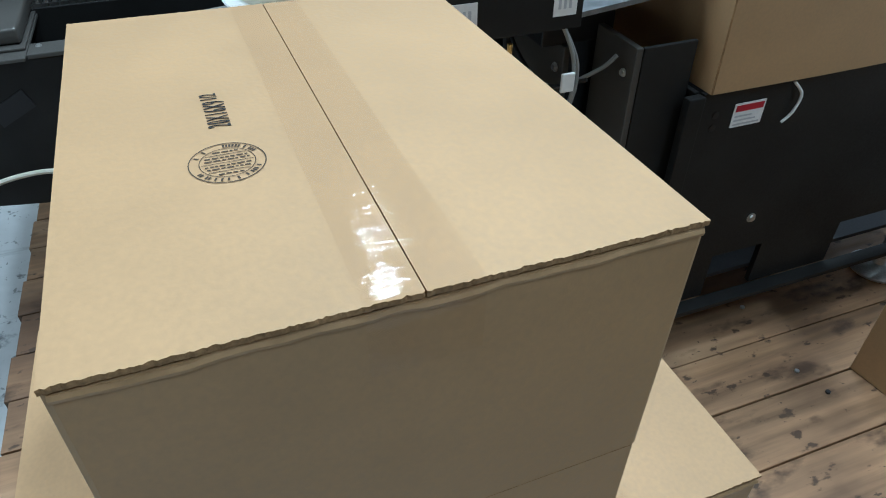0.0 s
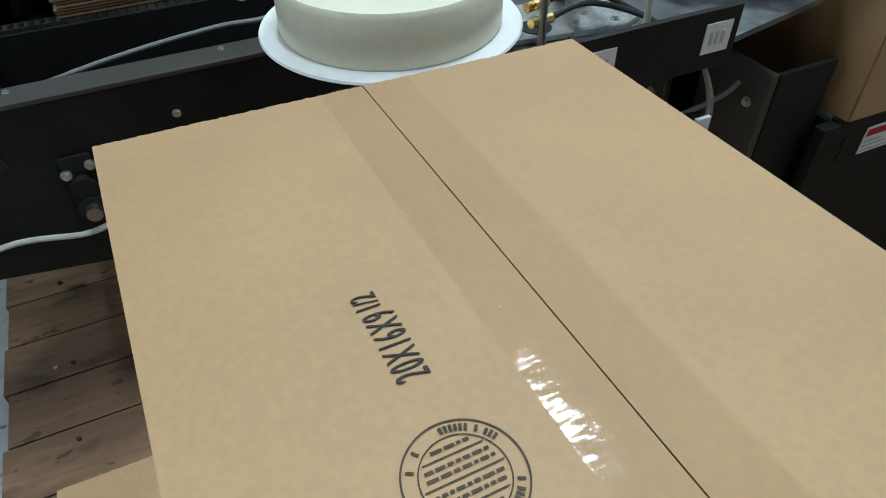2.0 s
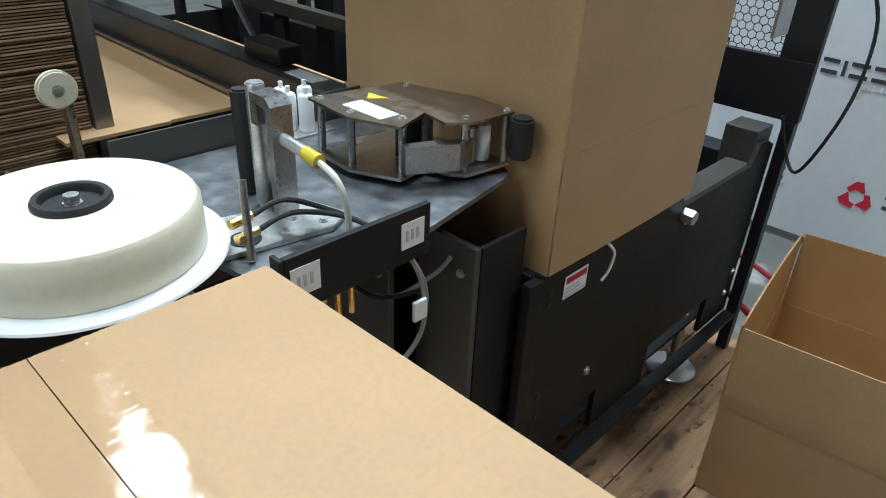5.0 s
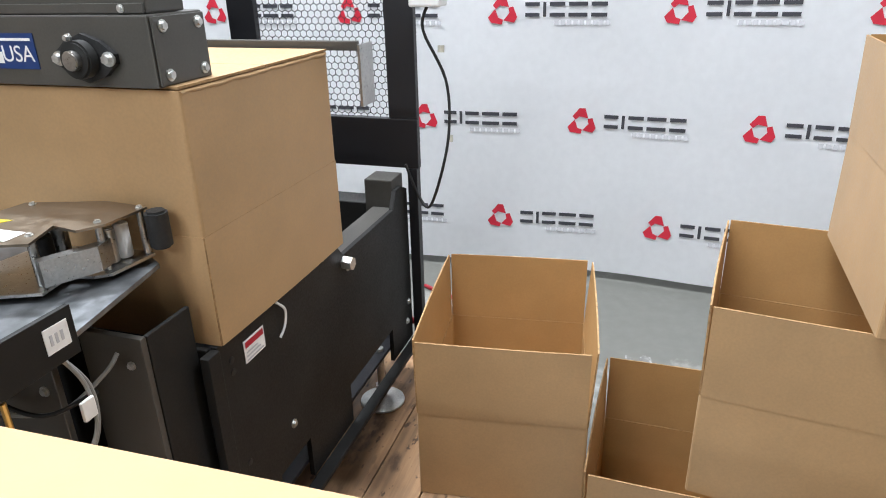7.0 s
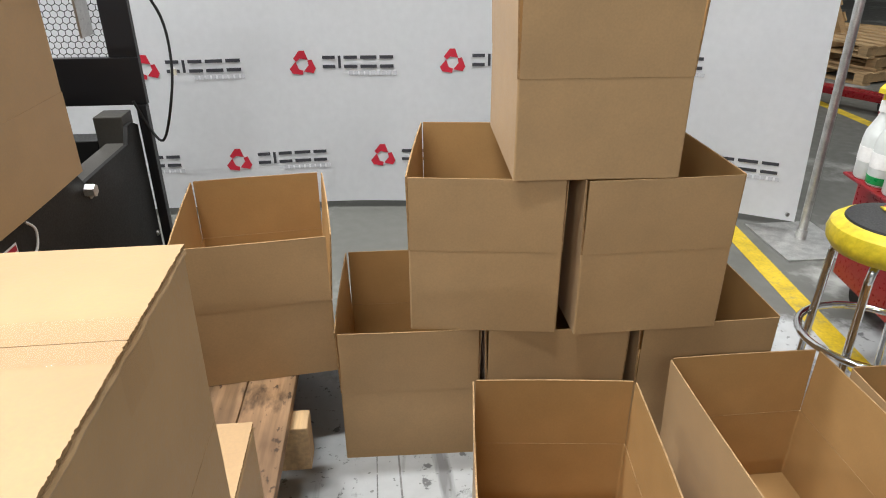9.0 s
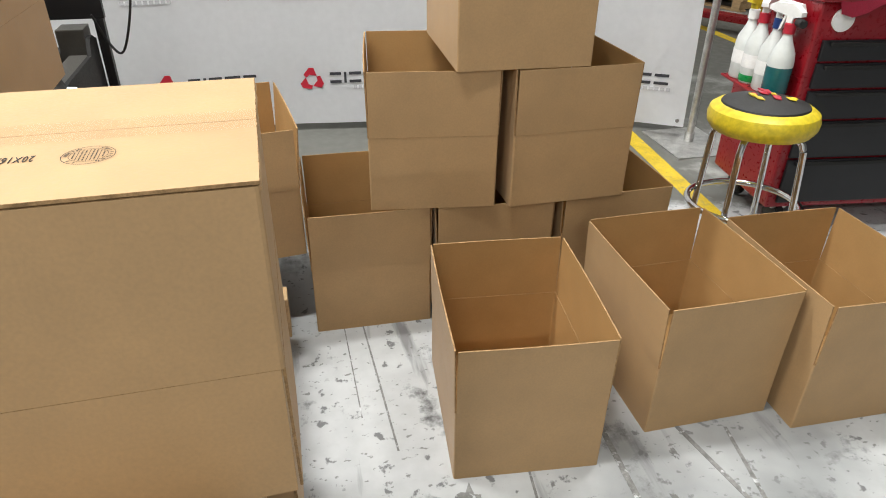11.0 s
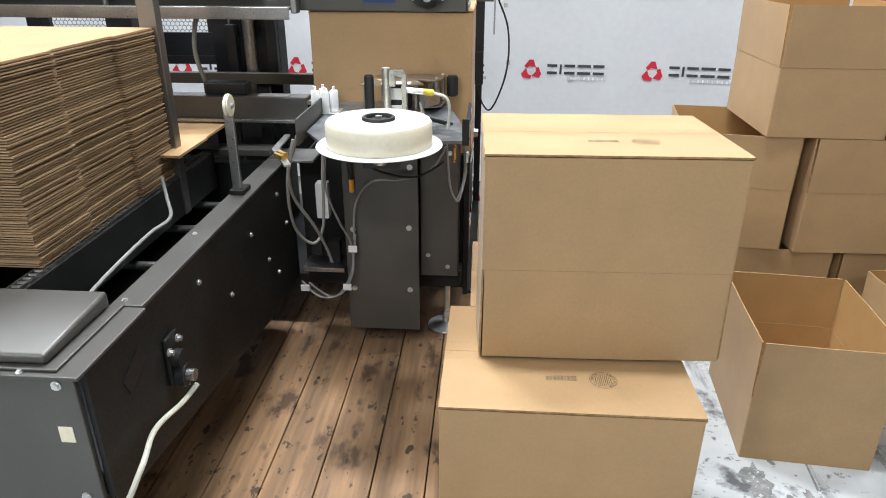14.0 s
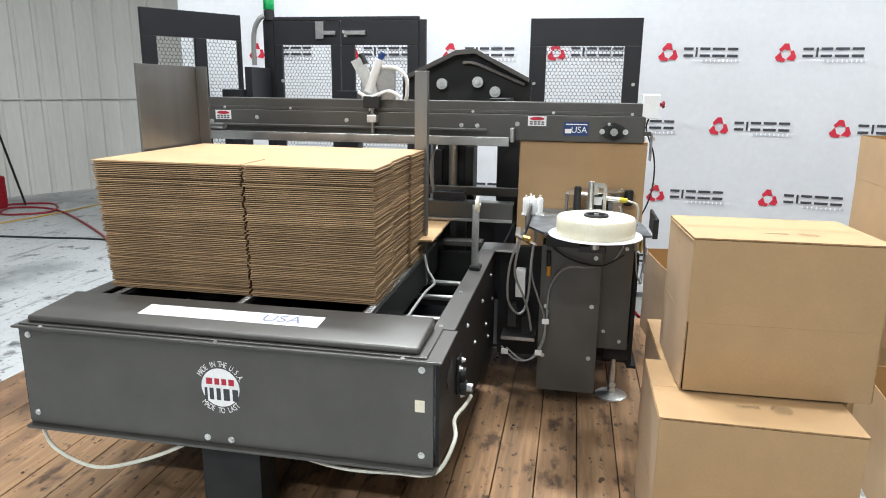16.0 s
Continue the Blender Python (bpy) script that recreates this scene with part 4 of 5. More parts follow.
fl = prism([(0.913, 1.430), (0.935, 1.447), (0.966, 1.458), (0.997, 1.447), (1.019, 1.430), (1.019, 1.416), (0.997, 1.398), (0.966, 1.388), (0.935, 1.398), (0.913, 1.416)], "x", 0.692, 0.7015)
bearing_plate = bt("flange_bearing", fl, RUBBER)
kb = rod((0.693, 0.966, 1.423), (0.672, 0.966, 1.423), 0.027, seg=28, bevel=0.003)
bt("bearing_hub", kb, STEEL_DARK, smooth=True, under=bearing_plate)
bt("shaft_end", rod((0.675, 0.966, 1.423), (0.662, 0.966, 1.423), 0.014, seg=20, bevel=0.002), METAL, smooth=True, under=bearing_plate)
for y in (0.922, 1.010):
    bolt(bt, (0.692, y, 1.423), "x", 0.007, 0.010)
bolt(bt, (0.69, 0.985, 1.452), "x", 0.004, 0.008)
for y, z in ((1.34, 1.445), (1.50, 1.435), (1.565, 1.435), (2.05, 1.445), (2.45, 1.45), (2.66, 1.43)):
    bolt(bt, (0.702, y, z), "x", 0.006)
for y in (0.90, 1.2, 1.52, 1.95, 2.3, 2.6):
    bolt(bt, (0.7088, y, 1.490), "x", 0.004, 0.004)
for x, z in ((0.725, 1.398), (0.808, 1.398), (0.725, 1.466), (0.808, 1.466)):
    bolt(bt, (x, 0.8485, z), "y", 0.006)
plate = bt("notice_plate", box(0.7005, 0.7016, 1.062, 1.158, 1.405, 1.457), BLUE, "dark blue plate with white lettering")
writing("USA", 0.034, Matrix.Translation((0, 0, -1.38)) @ SET_BACK @ Matrix.Translation((0.7002, 1.098, 1.426)) @ pose(0, 0, 0, 90, 0, -90), LABEL, beam, "plate_lettering")
sb = bmesh.new()
box(0.6998, 0.7004, 1.128, 1.152, 1.413, 1.430, bm=sb)
box(0.6998, 0.7004, 1.068, 1.150, 1.446, 1.450, bm=sb)
bt("plate_bars", sb, LABEL, under=plate)


def danger(y, z, m=Matrix()):
    notice = bt("danger_label", box(0.7005, 0.7016, y - 0.036, y + 0.036, z - 0.019, z + 0.019, m=m), LABEL, "white danger label with red oval heading")
    oval = rod((0.7004, 0, 0), (0.6998, 0, 0), 0.009, seg=20)
    oval.transform(m @ Matrix.Translation((0, y, z + 0.009)) @ Matrix.Diagonal((1, 3.2, 0.75, 1)))
    bt("label_heading", oval, RED, under=notice)
    tx = bmesh.new()
    for k in range(2):
        for q in range(4):
            a = y + 0.028 - q * 0.015
            box(0.6998, 0.7004, a - 0.011, a, z - 0.014 + k * 0.008, z - 0.009 + k * 0.008, bm=tx, m=m)
    bt("label_print", tx, PRINT_DARK, under=notice)


danger(1.262, 1.458)
danger(2.605, 1.458)
danger(-0.765, 1.448, Matrix.Translation((0, 1.5485, 0)) @ Matrix.Rotation(radians(90), 4, "Z"))
# cam bracket and air cylinder on the beam
bt("bracket_plate", box(0.70, 0.712, 1.84, 1.985, 1.5315, 1.66, 0.004), METAL)
bt("swing_arm", prism([(1.90, 1.54), (1.94, 1.54), (2.02, 1.68), (1.97, 1.70)], "x", 0.68, 0.698), ZINC)
bt("air_cylinder", rod((0.69, 1.95, 1.56), (0.69, 1.90, 1.69), 0.018, seg=16), WHITE, smooth=True)
bt("fitting", rod((0.69, 1.905, 1.68), (0.69, 1.885, 1.715), 0.012, seg=12), BLUE, smooth=True)
bt("fitting", rod((0.69, 1.96, 1.67), (0.69, 1.98, 1.71), 0.012, seg=12), RUBBER, smooth=True)
bt("solenoid", box(0.662, 0.70, 1.90, 1.965, 1.497, 1.545, 0.004), RUBBER)
bt("drop_rod", rod((0.675, 1.93, 1.375), (0.675, 1.93, 1.50), 0.008, seg=12), METAL, smooth=True)
bt("rod_clamp", box(0.66, 0.70, 1.91, 1.95, 1.44, 1.47, 0.003), ZINC)
bt("air_hose", tube([(0.69, 1.89, 1.66), (0.68, 1.83, 1.655), (0.685, 1.79, 1.62), (0.70, 1.79, 1.56), (0.72, 1.80, 1.53)], 0.008), WHITE, smooth=True)
bt("air_hose", tube([(0.68, 1.99, 1.56), (0.67, 1.94, 1.54), (0.67, 1.86, 1.565), (0.68, 1.81, 1.54)], 0.007), WHITE, smooth=True)
bt("pin", rod((0.64, 2.66, 1.415), (0.60, 2.55, 1.415), 0.012, seg=12), METAL, smooth=True)
bt("grey_hose", tube([(0.72, 1.67, 1.375), (0.70, 1.68, 1.32), (0.71, 1.69, 1.24), (0.76, 1.68, 1.12)], 0.007), HOSE_CLEAR, smooth=True)
# discharge guide behind the carton
plain("rear_guide", box(1.304, 1.318, 0.760, 2.2, 1.372, 1.392, 0.002))
plain("guide_paddle", box(1.300, 1.368, 0.752, 0.758, 1.255, 1.385, 0.001), METAL)
bt("guide_arm", box(0.829, 1.303, 1.50, 1.53, 1.395, 1.415, 0.002), STEEL_DARK)

# ---- tape head with film reel ----
tower = thing("tape_head_tower", pose(0, 0, DECK), "grey steel cabinet carrying a tape head and cables", "machine", "carton erector")
tw = maker(tower, DECK)
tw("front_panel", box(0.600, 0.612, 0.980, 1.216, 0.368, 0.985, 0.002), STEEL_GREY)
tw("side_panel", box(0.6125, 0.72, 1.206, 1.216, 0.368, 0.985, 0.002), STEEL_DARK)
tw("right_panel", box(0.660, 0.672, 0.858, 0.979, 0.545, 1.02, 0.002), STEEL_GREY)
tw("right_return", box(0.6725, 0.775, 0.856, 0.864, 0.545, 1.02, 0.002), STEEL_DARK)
tw("neck", box(0.56, 0.70, 0.99, 1.20, 0.986, 1.068, 0.003), BLACK)
tw("arm_bracket", box(0.24, 0.60, 0.99, 1.08, 1.045, 1.068, 0.003), BLACK)
for y, z in ((1.005, 0.94), (1.01, 0.74), (1.01, 0.52), (1.195, 0.52), (1.19, 0.73)):
    bolt(tw, (0.600, y, z), "x", 0.006)
for y, z in ((0.885, 0.97), (0.955, 0.62), (0.89, 0.58)):
    bolt(tw, (0.660, y, z), "x", 0.005)
tw("table_plate", prism([(0.335, 0.835), (0.520, 0.845), (0.770, 0.895), (0.792, 0.93), (0.792, 1.26), (0.40, 1.26), (0.30, 1.20), (0.30, 1.05)], "z", 1.088, 1.096), TABLE)
tw("table_apron", box(0.322, 0.524, 0.818, 0.826, 1.088, 1.156, 0.001), STEEL_DARK)
tw("apron_end", box(0.316, 0.3215, 0.818, 0.836, 1.088, 1.156, 0.001), STEEL_DARK)
tw("far_apron", prism([(1.265, 1.075), (1.270, 1.075), (1.270, 1.145), (1.265, 1.145)], "x", 0.33, 0.78), STEEL_GREY)
tw("arm_plate", prism([(0.20, 0.99), (0.33, 0.945), (0.46, 0.925), (0.50, 0.945), (0.48, 1.01), (0.22, 1.07)], "z", 1.097, 1.103), ZINC)
# No opening is cut: a black disc paints the dark inside of the hole.
tw("arm_hole", lathe([(0.019, 0.0), (0.019, 0.0012)], 24, (0.362, 0.966, 1.1032)), BLACK)
for x, y in ((0.41, 0.955), (0.435, 0.975), (0.46, 0.945), (0.445, 0.995)):
    bolt(tw, (x, y, 1.1032), "z", 0.004, 0.004)
for x in (0.345, 0.495):
    tag = tw("white_tag", box(x - 0.018, x + 0.018, 0.8165, 0.8176, 1.108, 1.142), LABEL)
    tg = bmesh.new()
    for k in range(3):
        box(x - 0.011 + k * 0.008, x - 0.007 + k * 0.008, 0.8158, 0.8164, 1.118, 1.132, bm=tg)
    tw("tag_print", tg, PRINT_GREY, under=tag)
head_out = [(0.584, 1.145), (0.575, 1.04), (0.609, 0.965), (0.668, 0.975), (0.676, 0.935), (0.693, 0.915), (0.777, 0.905), (0.785, 0.99), (0.748, 1.12)]
tw("head_base", prism(head_out, "z", 1.106, 1.111), METAL)
tw("head_cover", prism([(0.584, 1.145), (0.575, 1.04), (0.605, 0.960), (0.672, 0.985), (0.664, 0.935), (0.697, 0.912), (0.780, 0.905), (0.788, 0.99), (0.748, 1.12)], "z", 1.186, 1.190), mat("bronzed_steel", (0.33, 0.28, 0.22), 0.36, 1.0, var=0.08, scale=9, grain=60))
for x, y in ((0.590, 1.05), (0.630, 0.985), (0.701, 0.93), (0.773, 0.915), (0.743, 1.10), (0.596, 1.13)):
    tw("spacer", rod((x, y, 1.111), (x, y, 1.186), 0.006, seg=12), METAL, smooth=True)
    bolt(tw, (x, y, 1.190), "z", 0.004, 0.004)
for x, y, r, m_ in ((0.727, 0.945, 0.012, METAL), (0.752, 0.94, 0.012, WHITE), (0.672, 1.02, 0.018, RUBBER), (0.714, 1.03, 0.016, METAL)):
    tw("roller", rod((x, y, 1.112), (x, y, 1.170), r, seg=18, bevel=0.002), m_, smooth=True)
tw("side_arm", prism([(0.609, 0.955), (0.680, 0.918), (0.714, 0.925), (0.617, 0.972)], "z", 1.120, 1.160), METAL)
tw("press_wheel", rod((0.774, 0.885, 1.125), (0.774, 0.885, 1.188), 0.018, seg=28, bevel=0.004), RUBBER, "black rubber press wheel", smooth=True)
tw("triangle_label", prism([(0.648, 1.085), (0.675, 1.065), (0.669, 1.105)], "z", 1.1902, 1.1908), YELLOW_TAPE)
tw("cover_label", box(0.602, 0.638, 1.00, 1.085, 1.1902, 1.1908), LABEL)
for x, y in ((0.628, 1.288), (0.622, 1.258), (0.640, 1.234), (0.664, 1.272)):
    tw("white_roller", lathe([(0.0120, 0.0), (0.0130, 0.004), (0.0130, 0.058), (0.011, 0.062), (0.004, 0.064), (0.004, 0.074)], 20, (x, y, 1.100)), WHITE, smooth=True)
tw("roller_tray", box(0.605, 0.685, 1.215, 1.305, 1.0965, 1.0995, 0.001), ZINC)
tw("guide_rod", rod((0.445, 1.092, 1.097), (0.445, 1.092, 1.242), 0.013, seg=20, bevel=0.003), RUBBER, smooth=True)
tw("guide_rod", rod((0.440, 1.045, 1.097), (0.440, 1.045, 1.262), 0.012, seg=20, bevel=0.002), ZINC, smooth=True)
tw("rod_bracket", prism([(1.035, 1.215), (1.035, 1.255), (1.000, 1.255), (0.99, 1.245), (0.99, 1.10), (1.002, 1.10), (1.002, 1.24), (1.02, 1.243), (1.02, 1.215)], "x", 0.425, 0.455), METAL)
tw("proximity_sensor", rod((0.44, 1.005, 1.205), (0.44, 0.945, 1.200), 0.008, seg=14), ZINC, smooth=True)
tw("sensor_plug", rod((0.44, 0.945, 1.200), (0.44, 0.918, 1.197), 0.009, seg=14), YELLOW_TAPE, smooth=True)
tw("sensor_cable", tube([(0.44, 0.92, 1.197), (0.44, 0.885, 1.185), (0.445, 0.875, 1.15), (0.45, 0.88, 1.098)], 0.004), HOSE_WHITE, smooth=True)
tw("rear_plate", box(0.455, 0.460, 1.00, 1.045, 1.097, 1.215, 0.001), STEEL_DARK)
for z in (1.13, 1.175):
    tw("white_tag", box(0.4535, 0.4548, 1.005, 1.04, z, z + 0.03), LABEL)
tw("hinge_lever", rod((0.345, 0.925, 1.10), (0.355, 0.945, 1.19), 0.005, seg=10), METAL, smooth=True)
for k in range(2):
    tw("fitting", rod((0.335, 0.935 + 0.012 * k, 1.125 + 0.014 * k), (0.365, 0.940 + 0.012 * k, 1.125 + 0.014 * k), 0.006, seg=8), BRASS, smooth=True)
    tw("black_tube", tube([(0.365, 0.940 + 0.012 * k, 1.125 + 0.014 * k), (0.41, 0.935 + 0.014 * k, 1.135 + 0.012 * k), (0.47, 0.915 + 0.014 * k, 1.118), (0.50, 0.87 + 0.02 * k, 1.10)], 0.0035), RUBBER, smooth=True)
tw("slotted_bar", prism([(0.06, 1.225), (0.07, 1.212), (0.20, 1.275), (0.33, 1.285), (0.33, 1.30), (0.19, 1.292)], "z", 1.100, 1.105), METAL)
for k in range(2):
    tw("brass_fitting", rod((0.10 + 0.02 * k, 1.235, 1.11), (0.12 + 0.02 * k, 1.26, 1.11), 0.007, seg=8), BRASS, smooth=True)
# cables hanging beside the cabinet
looms = [
    [(0.30, 1.27, 1.10), (0.30, 1.29, 1.02), (0.36, 1.30, 0.92), (0.42, 1.27, 0.82), (0.46, 1.25, 0.74), (0.5, 1.24, 0.66)],
    [(0.34, 1.27, 1.10), (0.38, 1.32, 0.96), (0.44, 1.33, 0.80), (0.48, 1.29, 0.73), (0.50, 1.26, 0.78), (0.5, 1.25, 0.95), (0.5, 1.24, 1.06)],
    [(0.52, 1.235, 1.06), (0.52, 1.25, 0.90), (0.54, 1.22, 0.78), (0.57, 1.195, 0.70), (0.57, 1.19, 0.60), (0.56, 1.23, 0.52), (0.55, 1.30, 0.51), (0.56, 1.36, 0.56)],
    [(0.585, 1.185, 0.70), (0.585, 1.175, 0.82), (0.57, 1.12, 0.90), (0.57, 1.03, 0.91), (0.58, 0.95, 0.93), (0.63, 0.91, 0.97), (0.652, 0.90, 0.995)],
    [(0.585, 1.20, 1.02), (0.575, 1.16, 0.97), (0.57, 1.08, 0.93), (0.57, 0.98, 0.92), (0.60, 0.90, 0.96)],
    [(0.58, 1.18, 0.72), (0.575, 1.20, 0.58), (0.57, 1.26, 0.50), (0.57, 1.34, 0.55)],
]
for k, pts in enumerate(looms):
    tw("cable", tube(pts, 0.0045 if k in (0, 1) else 0.0036), HOSE_CLEAR if k != 4 else RUBBER, smooth=True)
for p in ((0.578, 1.188, 0.675), (0.565, 1.21, 0.545), (0.55, 1.345, 0.545)):
    tw("cable_tag", box(p[0] - 0.012, p[0] - 0.006, p[1] - 0.014, p[1] + 0.014, p[2] - 0.011, p[2] + 0.011, 0.002), LABEL)
tw("connector", rod((0.59, 1.185, 0.86), (0.59, 1.185, 0.90), 0.008, seg=10), mat("orange_plastic", (0.62, 0.28, 0.02), 0.4), smooth=True)
tw("connector", rod((0.59, 1.185, 0.902), (0.59, 1.188, 0.96), 0.009, seg=10), RUBBER, smooth=True)
for k, (y, z, h, m_) in enumerate(((1.30, 0.80, 0.12, WHITE), (1.33, 0.66, 0.10, BLACK), (1.27, 0.62, 0.08, STEEL_DARK))):
    tw("valve", box(0.66, 0.70, y - 0.02, y + 0.02, z - h / 2, z + h / 2, 0.004), m_)
tw("valve_tray", box(0.62, 0.72, 1.23, 1.37, 0.565, 0.580, 0.002), METAL)
# loop of wires under the table
tw("wire_loop", tube([(0.505, 0.84, 1.09), (0.53, 0.835, 1.03), (0.525, 0.83, 0.96), (0.48, 0.84, 0.91), (0.42, 0.85, 0.90), (0.40, 0.87, 0.95), (0.41, 0.88, 1.07)], 0.0030), HOSE_CLEAR, smooth=True)
tw("wire_loop", tube([(0.508, 0.845, 1.09), (0.54, 0.838, 1.02), (0.53, 0.835, 0.95), (0.49, 0.845, 0.905), (0.43, 0.855, 0.895)], 0.0026), HOSE_CLEAR, smooth=True)
tw("cable_tie", box(0.508, 0.530, 0.824, 0.830, 0.985, 1.015, 0.002), WHITE)
for k in range(3):
    tw("connector", rod((0.395 + 0.02 * k, 0.86, 1.02), (0.395 + 0.02 * k, 0.86, 1.06), 0.0042, seg=8), BRASS, smooth=True)

reel = thing("film_reel", pose(0.206, 1.031, 1.115, 0, 0, 0), "full reel of milky clear packing film on a white disc", "film reel")
part("backing_disc", lathe([(0.1505, 0.0), (0.152, 0.0015), (0.1505, 0.004), (0.02, 0.004)], 72), WHITE, reel, smooth=True)
part("wound_film", lathe([(0.127, 0.0045), (0.128, 0.008), (0.1275, 0.056), (0.123, 0.0625), (0.116, 0.0635), (0.036, 0.0635), (0.035, 0.02)], 72), FILM, reel, smooth=True)
core = lathe([(0.040, 0.062), (0.040, 0.068), (0.038, 0.071), (0.032, 0.071), (0.030, 0.068), (0.030, 0.035), (0.010, 0.035)], 32)
chuck = part("core_chuck", core, RUBBER, reel, "black plastic core chuck", smooth=True)
sp = rod((0, 0, 0.034), (0, 0, 0.063), 0.011, seg=6)
rod((0, 0, 0.064), (0, 0, 0.072), 0.008, sp, seg=12)
part("spindle_nut", sp, ZINC, chuck)
part("spindle", rod((0, 0, -0.047), (0, 0, -0.0005), 0.016, seg=16), METAL, reel, smooth=True)

# ---- guards ----
def honeycomb(bm, to, u0, u1, v0, v1, pitch=0.0205, hole=0.89):
    """Perforated sheet: a ring for every hexagonal cell, clipped to whole cells."""
    r = pitch / math.sqrt(3)
    dv = pitch * math.sqrt(3) / 2
    j = 0
    v = v0 + r
    while v < v1 - r * 0.5:
        u = u0 + pitch / 2 + (pitch / 2 if j % 2 else 0)
        while u < u1 - pitch * 0.2:
            outer = [bm.verts.new(to(u + r * math.cos(radians(30 + 60 * k)), v + r * math.sin(radians(30 + 60 * k)))) for k in range(6)]
            inner = [bm.verts.new(to(u + hole * r * math.cos(radians(30 + 60 * k)), v + hole * r * math.sin(radians(30 + 60 * k)))) for k in range(6)]
            for k in range(6):
                bm.faces.new((outer[k], outer[(k + 1) % 6], inner[(k + 1) % 6], inner[k]))
            u += pitch
        v += dv
        j += 1


def guard(m, width, z0, z1, windows, label):
    """Black guard door in local x and z, with perforated windows (u0, u1, v0, v1)."""
    t = thing("machine_guard", m @ pose(0, 0, z0), label, "machine guard", "machine guards")
    h = z1 - z0
    us = sorted({0, width, *[w[0] for w in windows], *[w[1] for w in windows]})
    bm = bmesh.new()
    v0, v1 = windows[0][2] - z0, windows[0][3] - z0
    box(0, width, -0.012, 0.012, 0, v0, 0.002, bm=bm)
    box(0, width, -0.012, 0.012, v1, h, 0.002, bm=bm)
    for a, b in zip(us, us[1:]):
        if not any(abs(a - w[0]) < 1e-6 for w in windows):
            box(a, b, -0.012, 0.012, v0 + 0.0005, v1 - 0.0005, 0.002, bm=bm)
    part("guard_frame", bm, BLACK, t)
    for a, b, c, d in windows:
        hm = bmesh.new()
        honeycomb(hm, lambda u, v: (u, 0.0, v - z0), a - 0.01, b + 0.012, c - 0.01, d + 0.012)
        part("perforated_sheet", hm, BLACK, t)
    return t


g3 = guard(pose(1.765, 0.795, 0, 0, 0, 90), 0.578, 0.985, 1.945, [(0.085, 0.49, 1.13, 1.805)], "black steel guard door with a perforated window")
d1 = guard(pose(1.765, 1.985, 0, 0, 0, 90), 0.448, 1.10, 1.940, [(0.065, 0.37, 1.20, 1.810)], "black perforated guard door beside a second one")
d2 = guard(pose(1.765, 2.440, 0, 0, 0, 90), 0.395, 1.10, 1.940, [(0.055, 0.35, 1.20, 1.810)], "black perforated guard door next to the signal light")
d0 = guard(pose(1.500, 2.915, 0, 0, 0, 146), 0.53, 1.10, 1.945, [(0.02, 0.20, 1.20, 1.815), (0.26, 0.46, 1.20, 1.815)], "black perforated guard door standing open at an angle")
for gd, pts in ((g3, ((0.03, 1.61), (0.55, 1.61))), (d1, ((0.43, 1.88), (0.42, 1.86))), (d2, ((0.03, 1.87), (0.35, 1.61)))):
    for u, v in pts:
        base = gd.matrix_basis.translation.z
        part("latch", rod((u, 0.0125, v - base), (u, 0.020, v - base), 0.009, seg=12), ZINC, gd)
base = d1.matrix_basis.translation.z
part("catch", box(0.30, 0.42, 0.0125, 0.035, 1.862 - base, 1.885 - base, 0.004), METAL, d1)
part("catch", box(0.02, 0.12, 0.0125, 0.035, 1.862 - base, 1.885 - base, 0.004), METAL, d2)
part("catch_plate", box(0.09, 0.14, 0.0125, 0.030, 1.84 - base, 1.935 - base, 0.004), METAL, d2)
posts = thing("guard_posts", pose(0, 0, DECK), "black steel posts carrying the guard doors", "machine frame", "carton erector")
ps = maker(posts, DECK)
for y0, y1, z1 in ((0.80, 0.83, 0.984), (1.34, 1.37, 0.984), (1.945, 1.982, 1.945), (2.838, 2.90, 1.945)):
    ps("post", box(1.752, 1.782, y0, y1, DECK, z1, 0.002), BLACK)
ps("header", box(1.752, 1.782, 1.983, 2.837, 1.942, 1.962, 0.002), BLACK)
ps("sill", box(1.752, 1.782, 1.983, 2.837, 1.06, 1.098, 0.002), BLACK)
ps("junction_plate", box(1.50, 1.748, 2.86, 2.90, 1.50, 1.68, 0.003), BLACK)

light = thing("signal_light", pose(1.765, 2.865, 1.946), "machine signal light with green and amber segments", "signal light")
part("light_base", lathe([(0.030, 0.0), (0.030, 0.05), (0.026, 0.055)], 24), RUBBER, light, smooth=True)
part("green_segment", lathe([(0.030, 0.0555), (0.031, 0.06), (0.031, 0.115), (0.028, 0.120)], 24), GREEN, light, smooth=True)
part("amber_segment", lathe([(0.030, 0.1205), (0.031, 0.125), (0.031, 0.18), (0.028, 0.185)], 24), mat("amber_plastic", (0.65, 0.22, 0.02), 0.3), light, smooth=True)
part("red_segment", lathe([(0.030, 0.1855), (0.031, 0.19), (0.031, 0.24), (0.020, 0.25)], 24), RED, light, smooth=True)
part("conduit", tube([(-0.02, 0.02, 0.02), (-0.03, 0.05, 0.0), (-0.03, 0.085, -0.08), (-0.03, 0.09, -0.25)], 0.014), HOSE_CLEAR, light, smooth=True)

stop = thing("emergency_stop", pose(1.70, 0.735, 1.50), "pale grey control box with a red stop button", "control box")
part("enclosure", box(-0.035, 0.035, -0.045, 0.040, -0.062, 0.062, 0.006), WHITE, stop)
part("stop_button", lathe([(0.010, 0.0), (0.010, 0.012), (0.018, 0.014), (0.020, 0.020), (0.016, 0.026)], 24), RED_PAINT, stop, smooth=True).matrix_basis = pose(0, -0.0455, 0.01, 90)
part("bracket", box(-0.01, 0.01, 0.0405, 0.075, -0.02, 0.0, 0.002), ZINC, stop)
